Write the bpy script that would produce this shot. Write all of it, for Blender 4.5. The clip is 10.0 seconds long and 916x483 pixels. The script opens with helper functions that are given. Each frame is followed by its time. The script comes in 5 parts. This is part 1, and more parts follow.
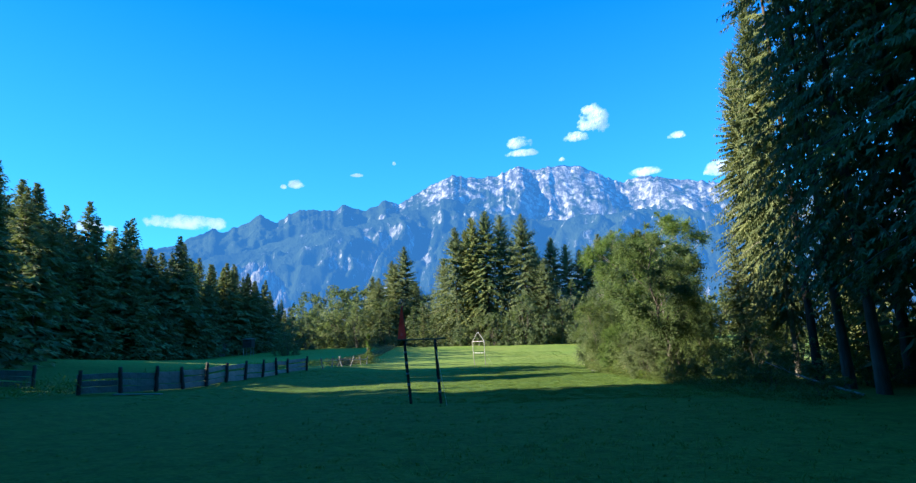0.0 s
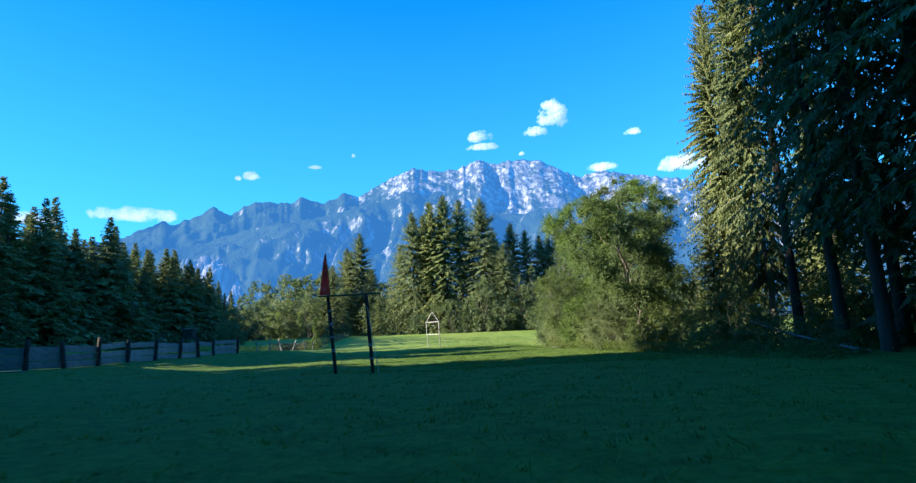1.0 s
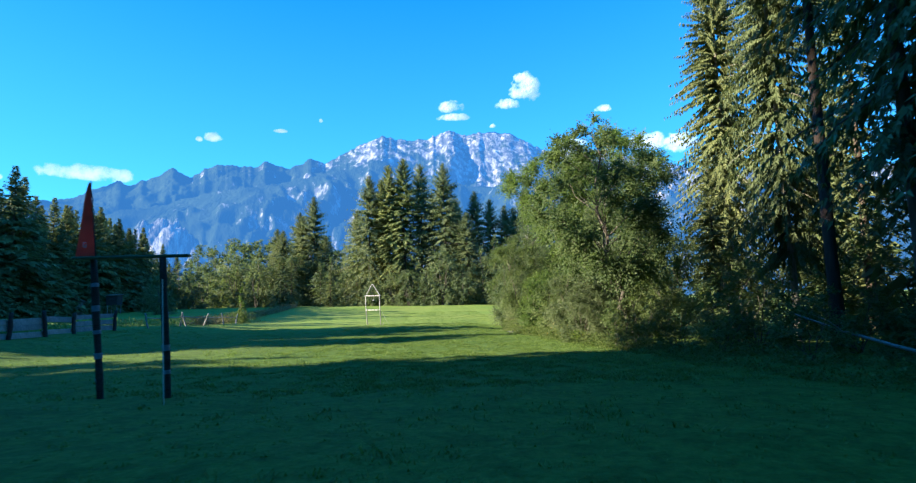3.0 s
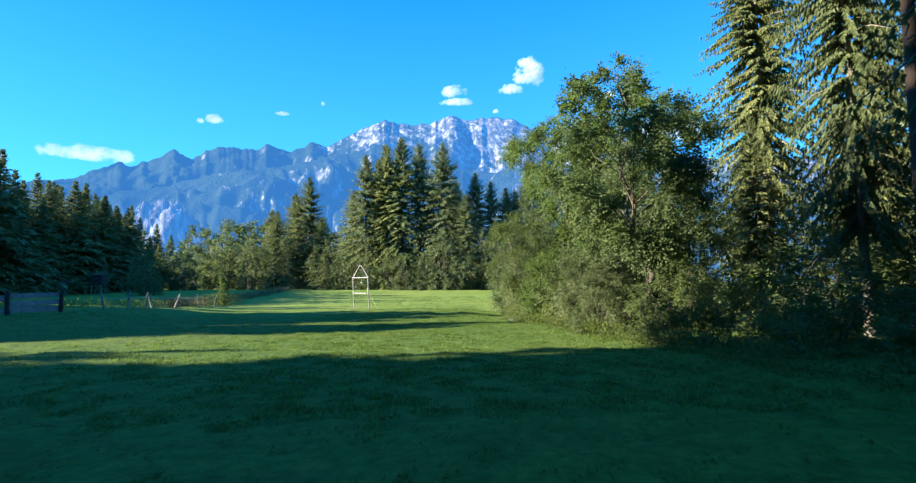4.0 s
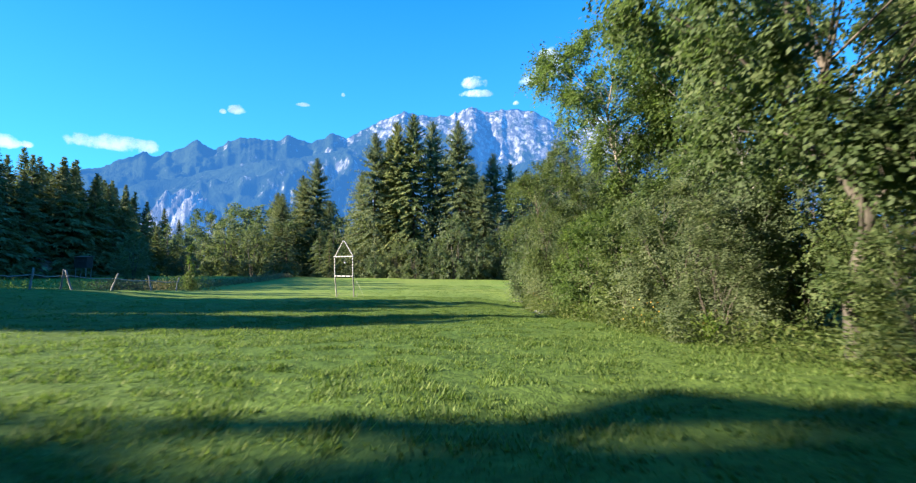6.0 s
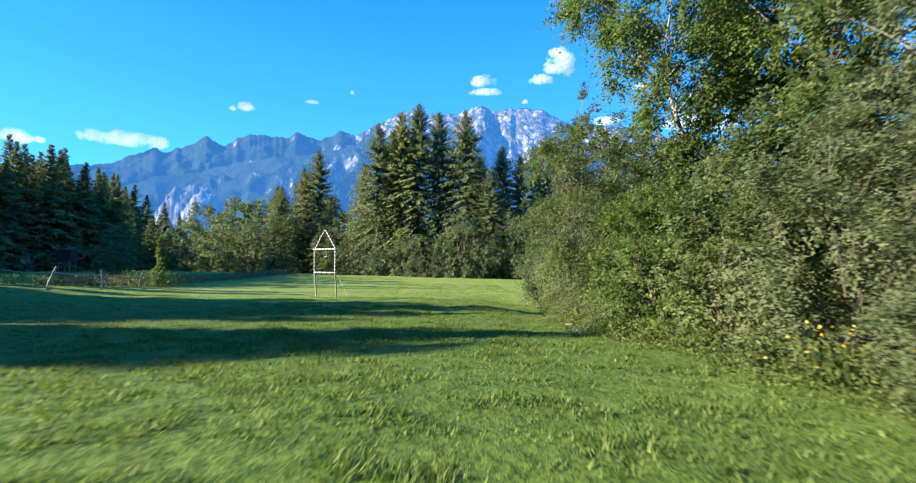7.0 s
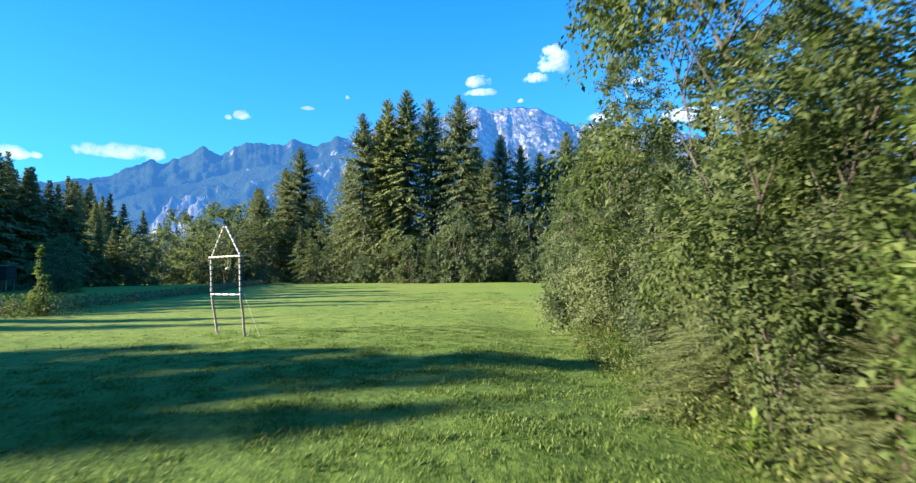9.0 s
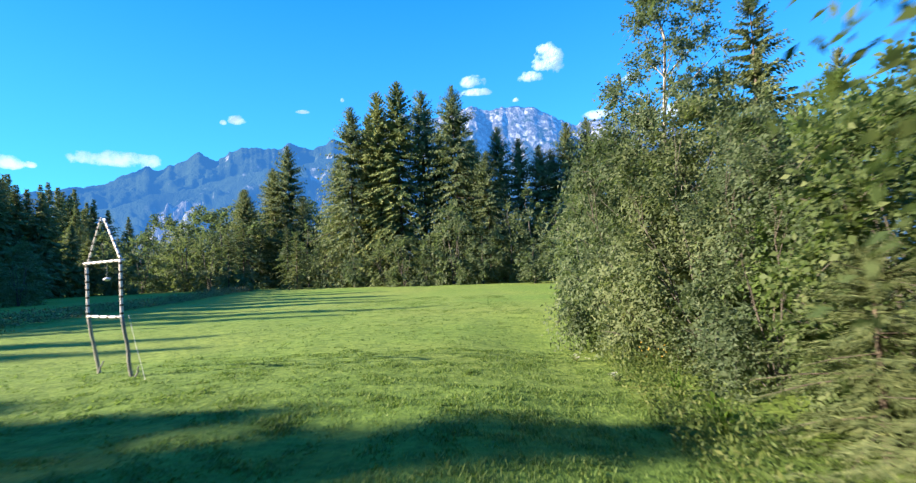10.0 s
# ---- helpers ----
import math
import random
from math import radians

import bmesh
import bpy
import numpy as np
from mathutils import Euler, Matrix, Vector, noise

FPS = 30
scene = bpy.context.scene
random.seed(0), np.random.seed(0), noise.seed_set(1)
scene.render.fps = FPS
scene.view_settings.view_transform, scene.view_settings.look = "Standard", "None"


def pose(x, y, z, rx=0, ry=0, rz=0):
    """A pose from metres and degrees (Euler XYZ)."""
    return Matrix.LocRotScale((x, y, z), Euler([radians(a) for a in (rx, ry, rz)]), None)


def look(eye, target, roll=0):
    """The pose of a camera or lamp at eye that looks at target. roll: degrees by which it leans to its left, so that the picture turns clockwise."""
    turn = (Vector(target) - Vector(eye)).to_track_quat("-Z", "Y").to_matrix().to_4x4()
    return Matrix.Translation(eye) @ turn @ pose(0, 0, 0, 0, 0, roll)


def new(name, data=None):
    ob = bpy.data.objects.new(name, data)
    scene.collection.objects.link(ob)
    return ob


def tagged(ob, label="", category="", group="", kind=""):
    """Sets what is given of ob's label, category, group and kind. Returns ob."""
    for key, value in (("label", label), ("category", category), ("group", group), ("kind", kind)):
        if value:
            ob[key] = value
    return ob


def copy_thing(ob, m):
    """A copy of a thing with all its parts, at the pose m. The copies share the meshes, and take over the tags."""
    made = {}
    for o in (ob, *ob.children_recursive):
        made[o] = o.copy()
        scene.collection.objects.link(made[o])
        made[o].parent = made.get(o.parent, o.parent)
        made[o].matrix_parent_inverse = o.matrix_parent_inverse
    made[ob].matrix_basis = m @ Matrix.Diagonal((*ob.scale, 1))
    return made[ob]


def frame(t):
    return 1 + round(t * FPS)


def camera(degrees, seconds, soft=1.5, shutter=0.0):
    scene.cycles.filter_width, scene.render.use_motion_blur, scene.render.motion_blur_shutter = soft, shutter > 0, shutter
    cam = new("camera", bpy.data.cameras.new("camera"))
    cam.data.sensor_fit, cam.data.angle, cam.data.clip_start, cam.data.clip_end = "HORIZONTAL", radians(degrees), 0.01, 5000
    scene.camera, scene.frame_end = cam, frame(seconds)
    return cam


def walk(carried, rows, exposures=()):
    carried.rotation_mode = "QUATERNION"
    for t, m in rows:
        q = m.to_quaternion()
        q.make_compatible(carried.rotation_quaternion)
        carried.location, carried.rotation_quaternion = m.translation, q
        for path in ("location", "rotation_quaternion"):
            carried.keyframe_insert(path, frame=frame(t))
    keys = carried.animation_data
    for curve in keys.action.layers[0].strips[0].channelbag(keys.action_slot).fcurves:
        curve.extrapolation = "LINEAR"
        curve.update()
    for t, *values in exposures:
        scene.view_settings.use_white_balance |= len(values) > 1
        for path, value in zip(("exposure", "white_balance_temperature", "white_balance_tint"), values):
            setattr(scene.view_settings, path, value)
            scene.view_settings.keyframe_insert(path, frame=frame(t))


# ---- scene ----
cam = camera(82, 10.0, soft=1.2, shutter=0.3)

PATH = [
    (0.0, (4.759, -0.092, 3.570), (4.627, 1.873, 3.917), -2.52),
    (0.5, (4.859, 1.584, 3.065), (4.799, 3.557, 3.389), -2.53),
    (1.0, (5.105, 3.462, 2.448), (5.121, 5.437, 2.764), -3.17),
    (1.5, (5.481, 5.189, 2.502), (5.548, 7.164, 2.811), -3.69),
    (2.0, (5.864, 6.831, 2.673), (5.970, 8.810, 2.946), -3.47),
    (2.5, (6.252, 8.235, 2.808), (6.378, 10.217, 3.046), -2.68),
    (3.8, (7.028, 12.382, 2.524), (7.161, 14.371, 2.681), -0.97),
    (4.0, (7.112, 13.066, 2.547), (7.241, 15.057, 2.697), -1.00),
    (4.5, (7.360, 14.739, 2.394), (7.473, 16.731, 2.533), -0.66),
    (5.0, (7.641, 16.577, 2.259), (7.733, 18.570, 2.391), -1.00),
    (5.5, (7.876, 18.352, 2.102), (7.951, 20.346, 2.229), -0.65),
    (6.8, (8.274, 24.053, 1.908), (8.310, 26.049, 2.025), 0.39),
    (7.0, (8.344, 24.924, 1.929), (8.375, 26.921, 2.046), 0.46),
    (7.5, (8.487, 26.951, 2.002), (8.512, 28.948, 2.120), 0.20),
    (8.0, (8.664, 29.152, 2.104), (8.687, 31.148, 2.223), -0.11),
    (8.5, (8.816, 31.261, 2.165), (8.841, 33.258, 2.286), -0.47),
    (9.0, (8.977, 33.526, 2.264), (9.007, 35.522, 2.386), -1.50),
    (9.5, (9.173, 35.612, 2.340), (9.206, 37.608, 2.462), -2.33),
    (10.0, (9.344, 37.838, 2.337), (9.381, 39.834, 2.461), -2.79),
]
EXPOSURES = [(0.0, 2.70, 5900, 10), (2.5, 2.78, 5950, 11), (4.5, 2.80, 6000, 12), (7.0, 2.74, 6050, 15), (10.0, 2.76, 6050, 15)]
walk(cam, [(t, look(e, a, r)) for t, e, a, r in PATH], EXPOSURES)

# ---- world, sun ----
SUN_WAY = Vector((1.0, 0.22, -0.414)).normalized()
world = bpy.data.worlds.new("world")
scene.world = world
world.use_nodes = True
wn = world.node_tree
sky = wn.nodes.new("ShaderNodeTexSky")
sky.sky_type, sky.sun_disc = "NISHITA", False
sky.sun_elevation = math.asin(-SUN_WAY.z)
sky.sun_rotation = math.atan2(-SUN_WAY.x, -SUN_WAY.y)
sky.altitude, sky.air_density, sky.dust_density, sky.ozone_density = 1800, 0.8, 0.0, 3.0
tint = wn.nodes.new("ShaderNodeVectorMath")
tint.operation = "MULTIPLY"
tint.inputs[1].default_value = (0.15, 0.64, 1.15)
even = wn.nodes.new("ShaderNodeGamma")
even.inputs[1].default_value = 0.4
wn.links.new(sky.outputs[0], even.inputs[0])
wn.links.new(even.outputs[0], tint.inputs[0])
way = wn.nodes.new("ShaderNodeTexCoord")
height = wn.nodes.new("ShaderNodeSeparateXYZ")
deep = wn.nodes.new("ShaderNodeValToRGB")
for stop, (place, colour) in zip([deep.color_ramp.elements[0], deep.color_ramp.elements.new(0.5), deep.color_ramp.elements[-1]],
                                 [(0.12, (1.0, 1.0, 0.87, 1)), (0.55, (0.22, 0.60, 0.87, 1)), (1.0, (0.34, 0.78, 0.80, 1))]):
    stop.position, stop.color = place, colour
depth = wn.nodes.new("ShaderNodeVectorMath")
depth.operation = "MULTIPLY"
wn.links.new(way.outputs["Generated"], height.inputs[0])
wn.links.new(height.outputs[2], deep.inputs[0])
wn.links.new(tint.outputs[0], depth.inputs[0])
wn.links.new(deep.outputs[0], depth.inputs[1])
wn.links.new(depth.outputs[0], wn.nodes["Background"].inputs[0])
wn.nodes["Background"].inputs[1].default_value = 0.135
sun = new("sun", bpy.data.lights.new("sun", "SUN"))
sun.data.energy, sun.data.angle, sun.data.color = 3.15, radians(0.53), (1.0, 0.82, 0.58)
sun.matrix_world = look((0, 0, 60), Vector((0, 0, 60)) + SUN_WAY)

# ---- materials ----


def shader(name):
    m = bpy.data.materials.new(name)
    m.use_nodes = True
    n, l = m.node_tree.nodes, m.node_tree.links
    return m, n, l, n["Principled BSDF"], n["Material Output"]


def ramp(n, l, source, stops):
    r = n.new("ShaderNodeValToRGB")
    while len(r.color_ramp.elements) < len(stops):
        r.color_ramp.elements.new(0.5)
    for e, (p, c) in zip(r.color_ramp.elements, stops):
        e.position, e.color = p, (*c, 1)
    l.new(source, r.inputs[0])
    return r.outputs[0]


def noise_of(n, l, scale, detail=4, rough=0.6, stretch=None, space="Object"):
    tex = n.new("ShaderNodeTexNoise")
    tex.inputs["Scale"].default_value, tex.inputs["Detail"].default_value, tex.inputs["Roughness"].default_value = scale, detail, rough
    co = n.new("ShaderNodeTexCoord")
    src = co.outputs[space]
    if stretch:
        mp = n.new("ShaderNodeMapping")
        mp.inputs["Scale"].default_value = stretch
        l.new(src, mp.inputs[0])
        src = mp.outputs[0]
    l.new(src, tex.inputs["Vector"])
    return tex.outputs[0]


def blend(n, l, a, b, f, mode="MIX"):
    m = n.new("ShaderNodeMix")
    m.data_type, m.blend_type = "RGBA", mode
    for sock, v in ((m.inputs[0], f), (m.inputs[6], a), (m.inputs[7], b)):
        if isinstance(v, (int, float)):
            sock.default_value = v
        elif isinstance(v, tuple):
            sock.default_value = (*v, 1)
        else:
            l.new(v, sock)
    return m.outputs[2]


def relief(n, l, bsdf, source, strength, distance):
    b = n.new("ShaderNodeBump")
    b.inputs["Strength"].default_value, b.inputs["Distance"].default_value = strength, distance
    l.new(source, b.inputs["Height"])
    l.new(b.outputs[0], bsdf.inputs["Normal"])


def foliage(name, dark, mid, light, through_share=0.3, rough=0.55, patch=0.35):
    """Leaves or needles: colour varies from leaf to leaf, tree to tree and in patches; thin, so light comes through."""
    m, n, l, p, out = shader(name)
    geo, info = n.new("ShaderNodeNewGeometry"), n.new("ShaderNodeObjectInfo")
    c = ramp(n, l, geo.outputs["Random Per Island"], [(0.0, dark), (0.55, mid), (1.0, light)])
    big = ramp(n, l, noise_of(n, l, patch, 3), [(0.3, (0.62, 0.66, 0.6)), (0.7, (1.2, 1.15, 1.1))])
    c = blend(n, l, c, big, 1.0, "MULTIPLY")
    per = ramp(n, l, info.outputs["Random"], [(0.0, (0.8, 0.86, 0.85)), (1.0, (1.15, 1.1, 0.95))])
    c = blend(n, l, c, per, 1.0, "MULTIPLY")
    l.new(c, p.inputs["Base Color"])
    p.inputs["Roughness"].default_value = rough
    p.inputs["Specular IOR Level"].default_value = 0.2
    tr = n.new("ShaderNodeBsdfTranslucent")
    l.new(blend(n, l, c, (1.12, 1.2, 0.74), 1.0, "MULTIPLY"), tr.inputs[0])
    mx = n.new("ShaderNodeMixShader")
    mx.inputs[0].default_value = through_share
    l.new(p.outputs[0], mx.inputs[1])
    l.new(tr.outputs[0], mx.inputs[2])
    l.new(mx.outputs[0], out.inputs[0])
    return m


def bark(name, a, b, scale=6.0, stretch=(1, 1, 0.18)):
    m, n, l, p, out = shader(name)
    fine = noise_of(n, l, scale, 6, 0.7, stretch)
    c = ramp(n, l, fine, [(0.3, a), (0.7, b)])
    c = blend(n, l, c, ramp(n, l, noise_of(n, l, 0.9, 2), [(0.35, (0.7, 0.74, 0.68)), (0.7, (1.1, 1.05, 1.0))]), 1.0, "MULTIPLY")
    l.new(c, p.inputs["Base Color"])
    p.inputs["Roughness"].default_value = 0.9
    relief(n, l, p, fine, 0.7, 0.03)
    return m


def birch_bark():
    m, n, l, p, out = shader("birch_bark")
    bands = noise_of(n, l, 3.0, 5, 0.7, (1, 1, 5))
    c = ramp(n, l, bands, [(0.38, (0.04, 0.036, 0.03)), (0.52, (0.22, 0.21, 0.19)), (0.78, (0.40, 0.385, 0.35))])
    l.new(c, p.inputs["Base Color"])
    p.inputs["Roughness"].default_value = 0.75
    relief(n, l, p, bands, 0.3, 0.01)
    return m


def old_wood(name, a, b):
    m, n, l, p, out = shader(name)
    grain = noise_of(n, l, 5.0, 6, 0.7, (1.0, 1.0, 9.0))
    info = n.new("ShaderNodeObjectInfo")
    c = ramp(n, l, grain, [(0.3, a), (0.72, b)])
    c = blend(n, l, c, ramp(n, l, noise_of(n, l, 2.2, 3), [(0.4, (0.72, 0.76, 0.7)), (0.65, (1.08, 1.04, 1.0))]), 1.0, "MULTIPLY")
    c = blend(n, l, c, ramp(n, l, info.outputs["Random"], [(0, (0.75, 0.75, 0.78)), (1, (1.15, 1.12, 1.08))]), 1.0, "MULTIPLY")
    l.new(c, p.inputs["Base Color"])
    p.inputs["Roughness"].default_value = 0.88
    relief(n, l, p, grain, 0.5, 0.01)
    return m


def painted(name, col, rough=0.6, worn=0.25):
    m, n, l, p, out = shader(name)
    wear = noise_of(n, l, 14.0, 5, 0.7)
    c = ramp(n, l, wear, [(0.3, tuple(v * (1 - worn) for v in col)), (0.65, col)])
    l.new(c, p.inputs["Base Color"])
    p.inputs["Roughness"].default_value = rough
    relief(n, l, p, wear, 0.15, 0.004)
    return m


def meadow_material():
    m, n, l, p, out = shader("meadow_soil_and_turf")
    fine = noise_of(n, l, 9.0, 6, 0.75)
    mid = noise_of(n, l, 2.6, 4, 0.6)
    big = noise_of(n, l, 0.09, 4, 0.6)
    c = ramp(n, l, fine, [(0.25, (0.048, 0.084, 0.016)), (0.5, (0.104, 0.166, 0.030)), (0.78, (0.170, 0.228, 0.052))])
    c = blend(n, l, c, ramp(n, l, mid, [(0.36, (0.72, 0.76, 0.7)), (0.52, (1.0, 1.0, 1.0)), (0.7, (1.12, 1.08, 1.03))]), 1.0, "MULTIPLY")
    c = blend(n, l, c, ramp(n, l, big, [(0.35, (0.85, 0.95, 0.8)), (0.68, (1.18, 1.05, 1.1))]), 1.0, "MULTIPLY")
    # turf tone by place: darker up to y 38, paler from y 50 on
    place, tone_at = n.new("ShaderNodeNewGeometry"), n.new("ShaderNodeSeparateXYZ")
    l.new(place.outputs["Position"], tone_at.inputs[0])
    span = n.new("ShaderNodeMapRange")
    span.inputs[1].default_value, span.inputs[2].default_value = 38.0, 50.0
    l.new(tone_at.outputs[1], span.inputs[0])
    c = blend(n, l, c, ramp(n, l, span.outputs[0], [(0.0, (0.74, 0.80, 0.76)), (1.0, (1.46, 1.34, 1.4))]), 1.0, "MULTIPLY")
    l.new(c, p.inputs["Base Color"])
    p.inputs["Roughness"].default_value = 0.95
    p.inputs["Specular IOR Level"].default_value = 0.15
    tuft = noise_of(n, l, 6.5, 5, 0.66)
    relief(n, l, p, tuft, 0.7, 0.08)
    return m


def mountain_material(name="hazed_limestone_and_forest", bare=0.0):
    """Limestone above, forest below, scree in the gullies, with blue haze mixed in as a glow; bare adds rock."""
    m, n, l, p, out = shader(name)
    geo, sep, sepn = n.new("ShaderNodeNewGeometry"), n.new("ShaderNodeSeparateXYZ"), n.new("ShaderNodeSeparateXYZ")
    l.new(geo.outputs["Position"], sep.inputs[0])
    l.new(geo.outputs["Normal"], sepn.inputs[0])
    def calc(op, a, b):
        k = n.new("ShaderNodeMath")
        k.operation = op
        for s, v in zip(k.inputs, (a, b)):
            if isinstance(v, (int, float)):
                s.default_value = v
            else:
                l.new(v, s)
        return k.outputs[0]
    away = calc("POWER", calc("ADD", calc("MULTIPLY", sep.outputs[0], sep.outputs[0]), calc("MULTIPLY", sep.outputs[1], sep.outputs[1])), 0.5)
    along = n.new("ShaderNodeCombineXYZ")
    for k, v in enumerate((calc("MULTIPLY", calc("ARCTAN2", sep.outputs[0], sep.outputs[1]), 3400.0), calc("MULTIPLY", away, 0.25), calc("MULTIPLY", sep.outputs[2], 0.5))):
        l.new(v, along.inputs[k])

    def downhill(scale, detail, rough):
        tex = n.new("ShaderNodeTexNoise")
        tex.inputs["Scale"].default_value, tex.inputs["Detail"].default_value, tex.inputs["Roughness"].default_value = scale, detail, rough
        l.new(along.outputs[0], tex.inputs["Vector"])
        return tex.outputs[0]
    big, streak, cliff = downhill(0.006, 6, 0.65), downhill(0.010, 7, 0.72), downhill(0.030, 8, 0.74)
    height = calc("DIVIDE", sep.outputs[2], 1350.0)
    steep = calc("SUBTRACT", 0.86, sepn.outputs[2])
    east = calc("MULTIPLY", sep.outputs[0], 0.00011)
    rock_at = calc("ADD", calc("ADD", calc("MULTIPLY", height, 0.62), east), calc("ADD", calc("MULTIPLY", steep, 0.9), calc("MULTIPLY", streak, 1.5)))
    high = ramp(n, l, calc("SUBTRACT", rock_at, 0.985 - bare), [(0.28, (0, 0, 0)), (0.42, (1, 1, 1))])
    low = ramp(n, l, calc("ADD", downhill(0.0075, 8, 0.68), calc("MULTIPLY", steep, 0.35)), [(0.58, (0, 0, 0)), (0.66, (0.7, 0.7, 0.7))])
    east_part = ramp(n, l, calc("ADD", calc("MULTIPLY", sep.outputs[0], 0.0006), 1.0), [(0.1, (0, 0, 0)), (0.45, (1, 1, 1))])
    low = blend(n, l, low, east_part, 1.0, "MULTIPLY")
    rocky = blend(n, l, high, low, 1.0, "LIGHTEN")
    # dark gully lines in the rock: their shadow is put into the colour
    gully_shade = n.new("ShaderNodeTexNoise")
    gully_shade.noise_type = "RIDGED_MULTIFRACTAL"
    gully_shade.inputs["Scale"].default_value, gully_shade.inputs["Detail"].default_value, gully_shade.inputs["Roughness"].default_value = 0.034, 6, 0.62
    l.new(along.outputs[0], gully_shade.inputs["Vector"])
    rock = ramp(n, l, calc("ADD", calc("MULTIPLY", gully_shade.outputs[0], 0.22), calc("MULTIPLY", cliff, 0.75)), [(0.36, (0.09, 0.10, 0.11)), (0.44, (0.36, 0.37, 0.37)), (0.54, (0.68, 0.68, 0.67))])
    wood = ramp(n, l, big, [(0.3, (0.018, 0.034, 0.016)), (0.7, (0.045, 0.072, 0.030))])
    l.new(blend(n, l, wood, rock, rocky), p.inputs["Base Color"])
    p.inputs["Roughness"].default_value = 1.0
    p.inputs["Specular IOR Level"].default_value = 0.0
    relief(n, l, p, cliff, 1.0, 22.0)
    # distance haze put into the material: a blue glow mixed over the surface
    haze_glow = n.new("ShaderNodeEmission")
    haze_glow.inputs[0].default_value, haze_glow.inputs[1].default_value = (0.062, 0.255, 0.67, 1), 0.245
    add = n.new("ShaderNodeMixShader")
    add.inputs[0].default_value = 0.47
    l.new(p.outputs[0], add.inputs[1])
    l.new(haze_glow.outputs[0], add.inputs[2])
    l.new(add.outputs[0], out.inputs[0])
    return m


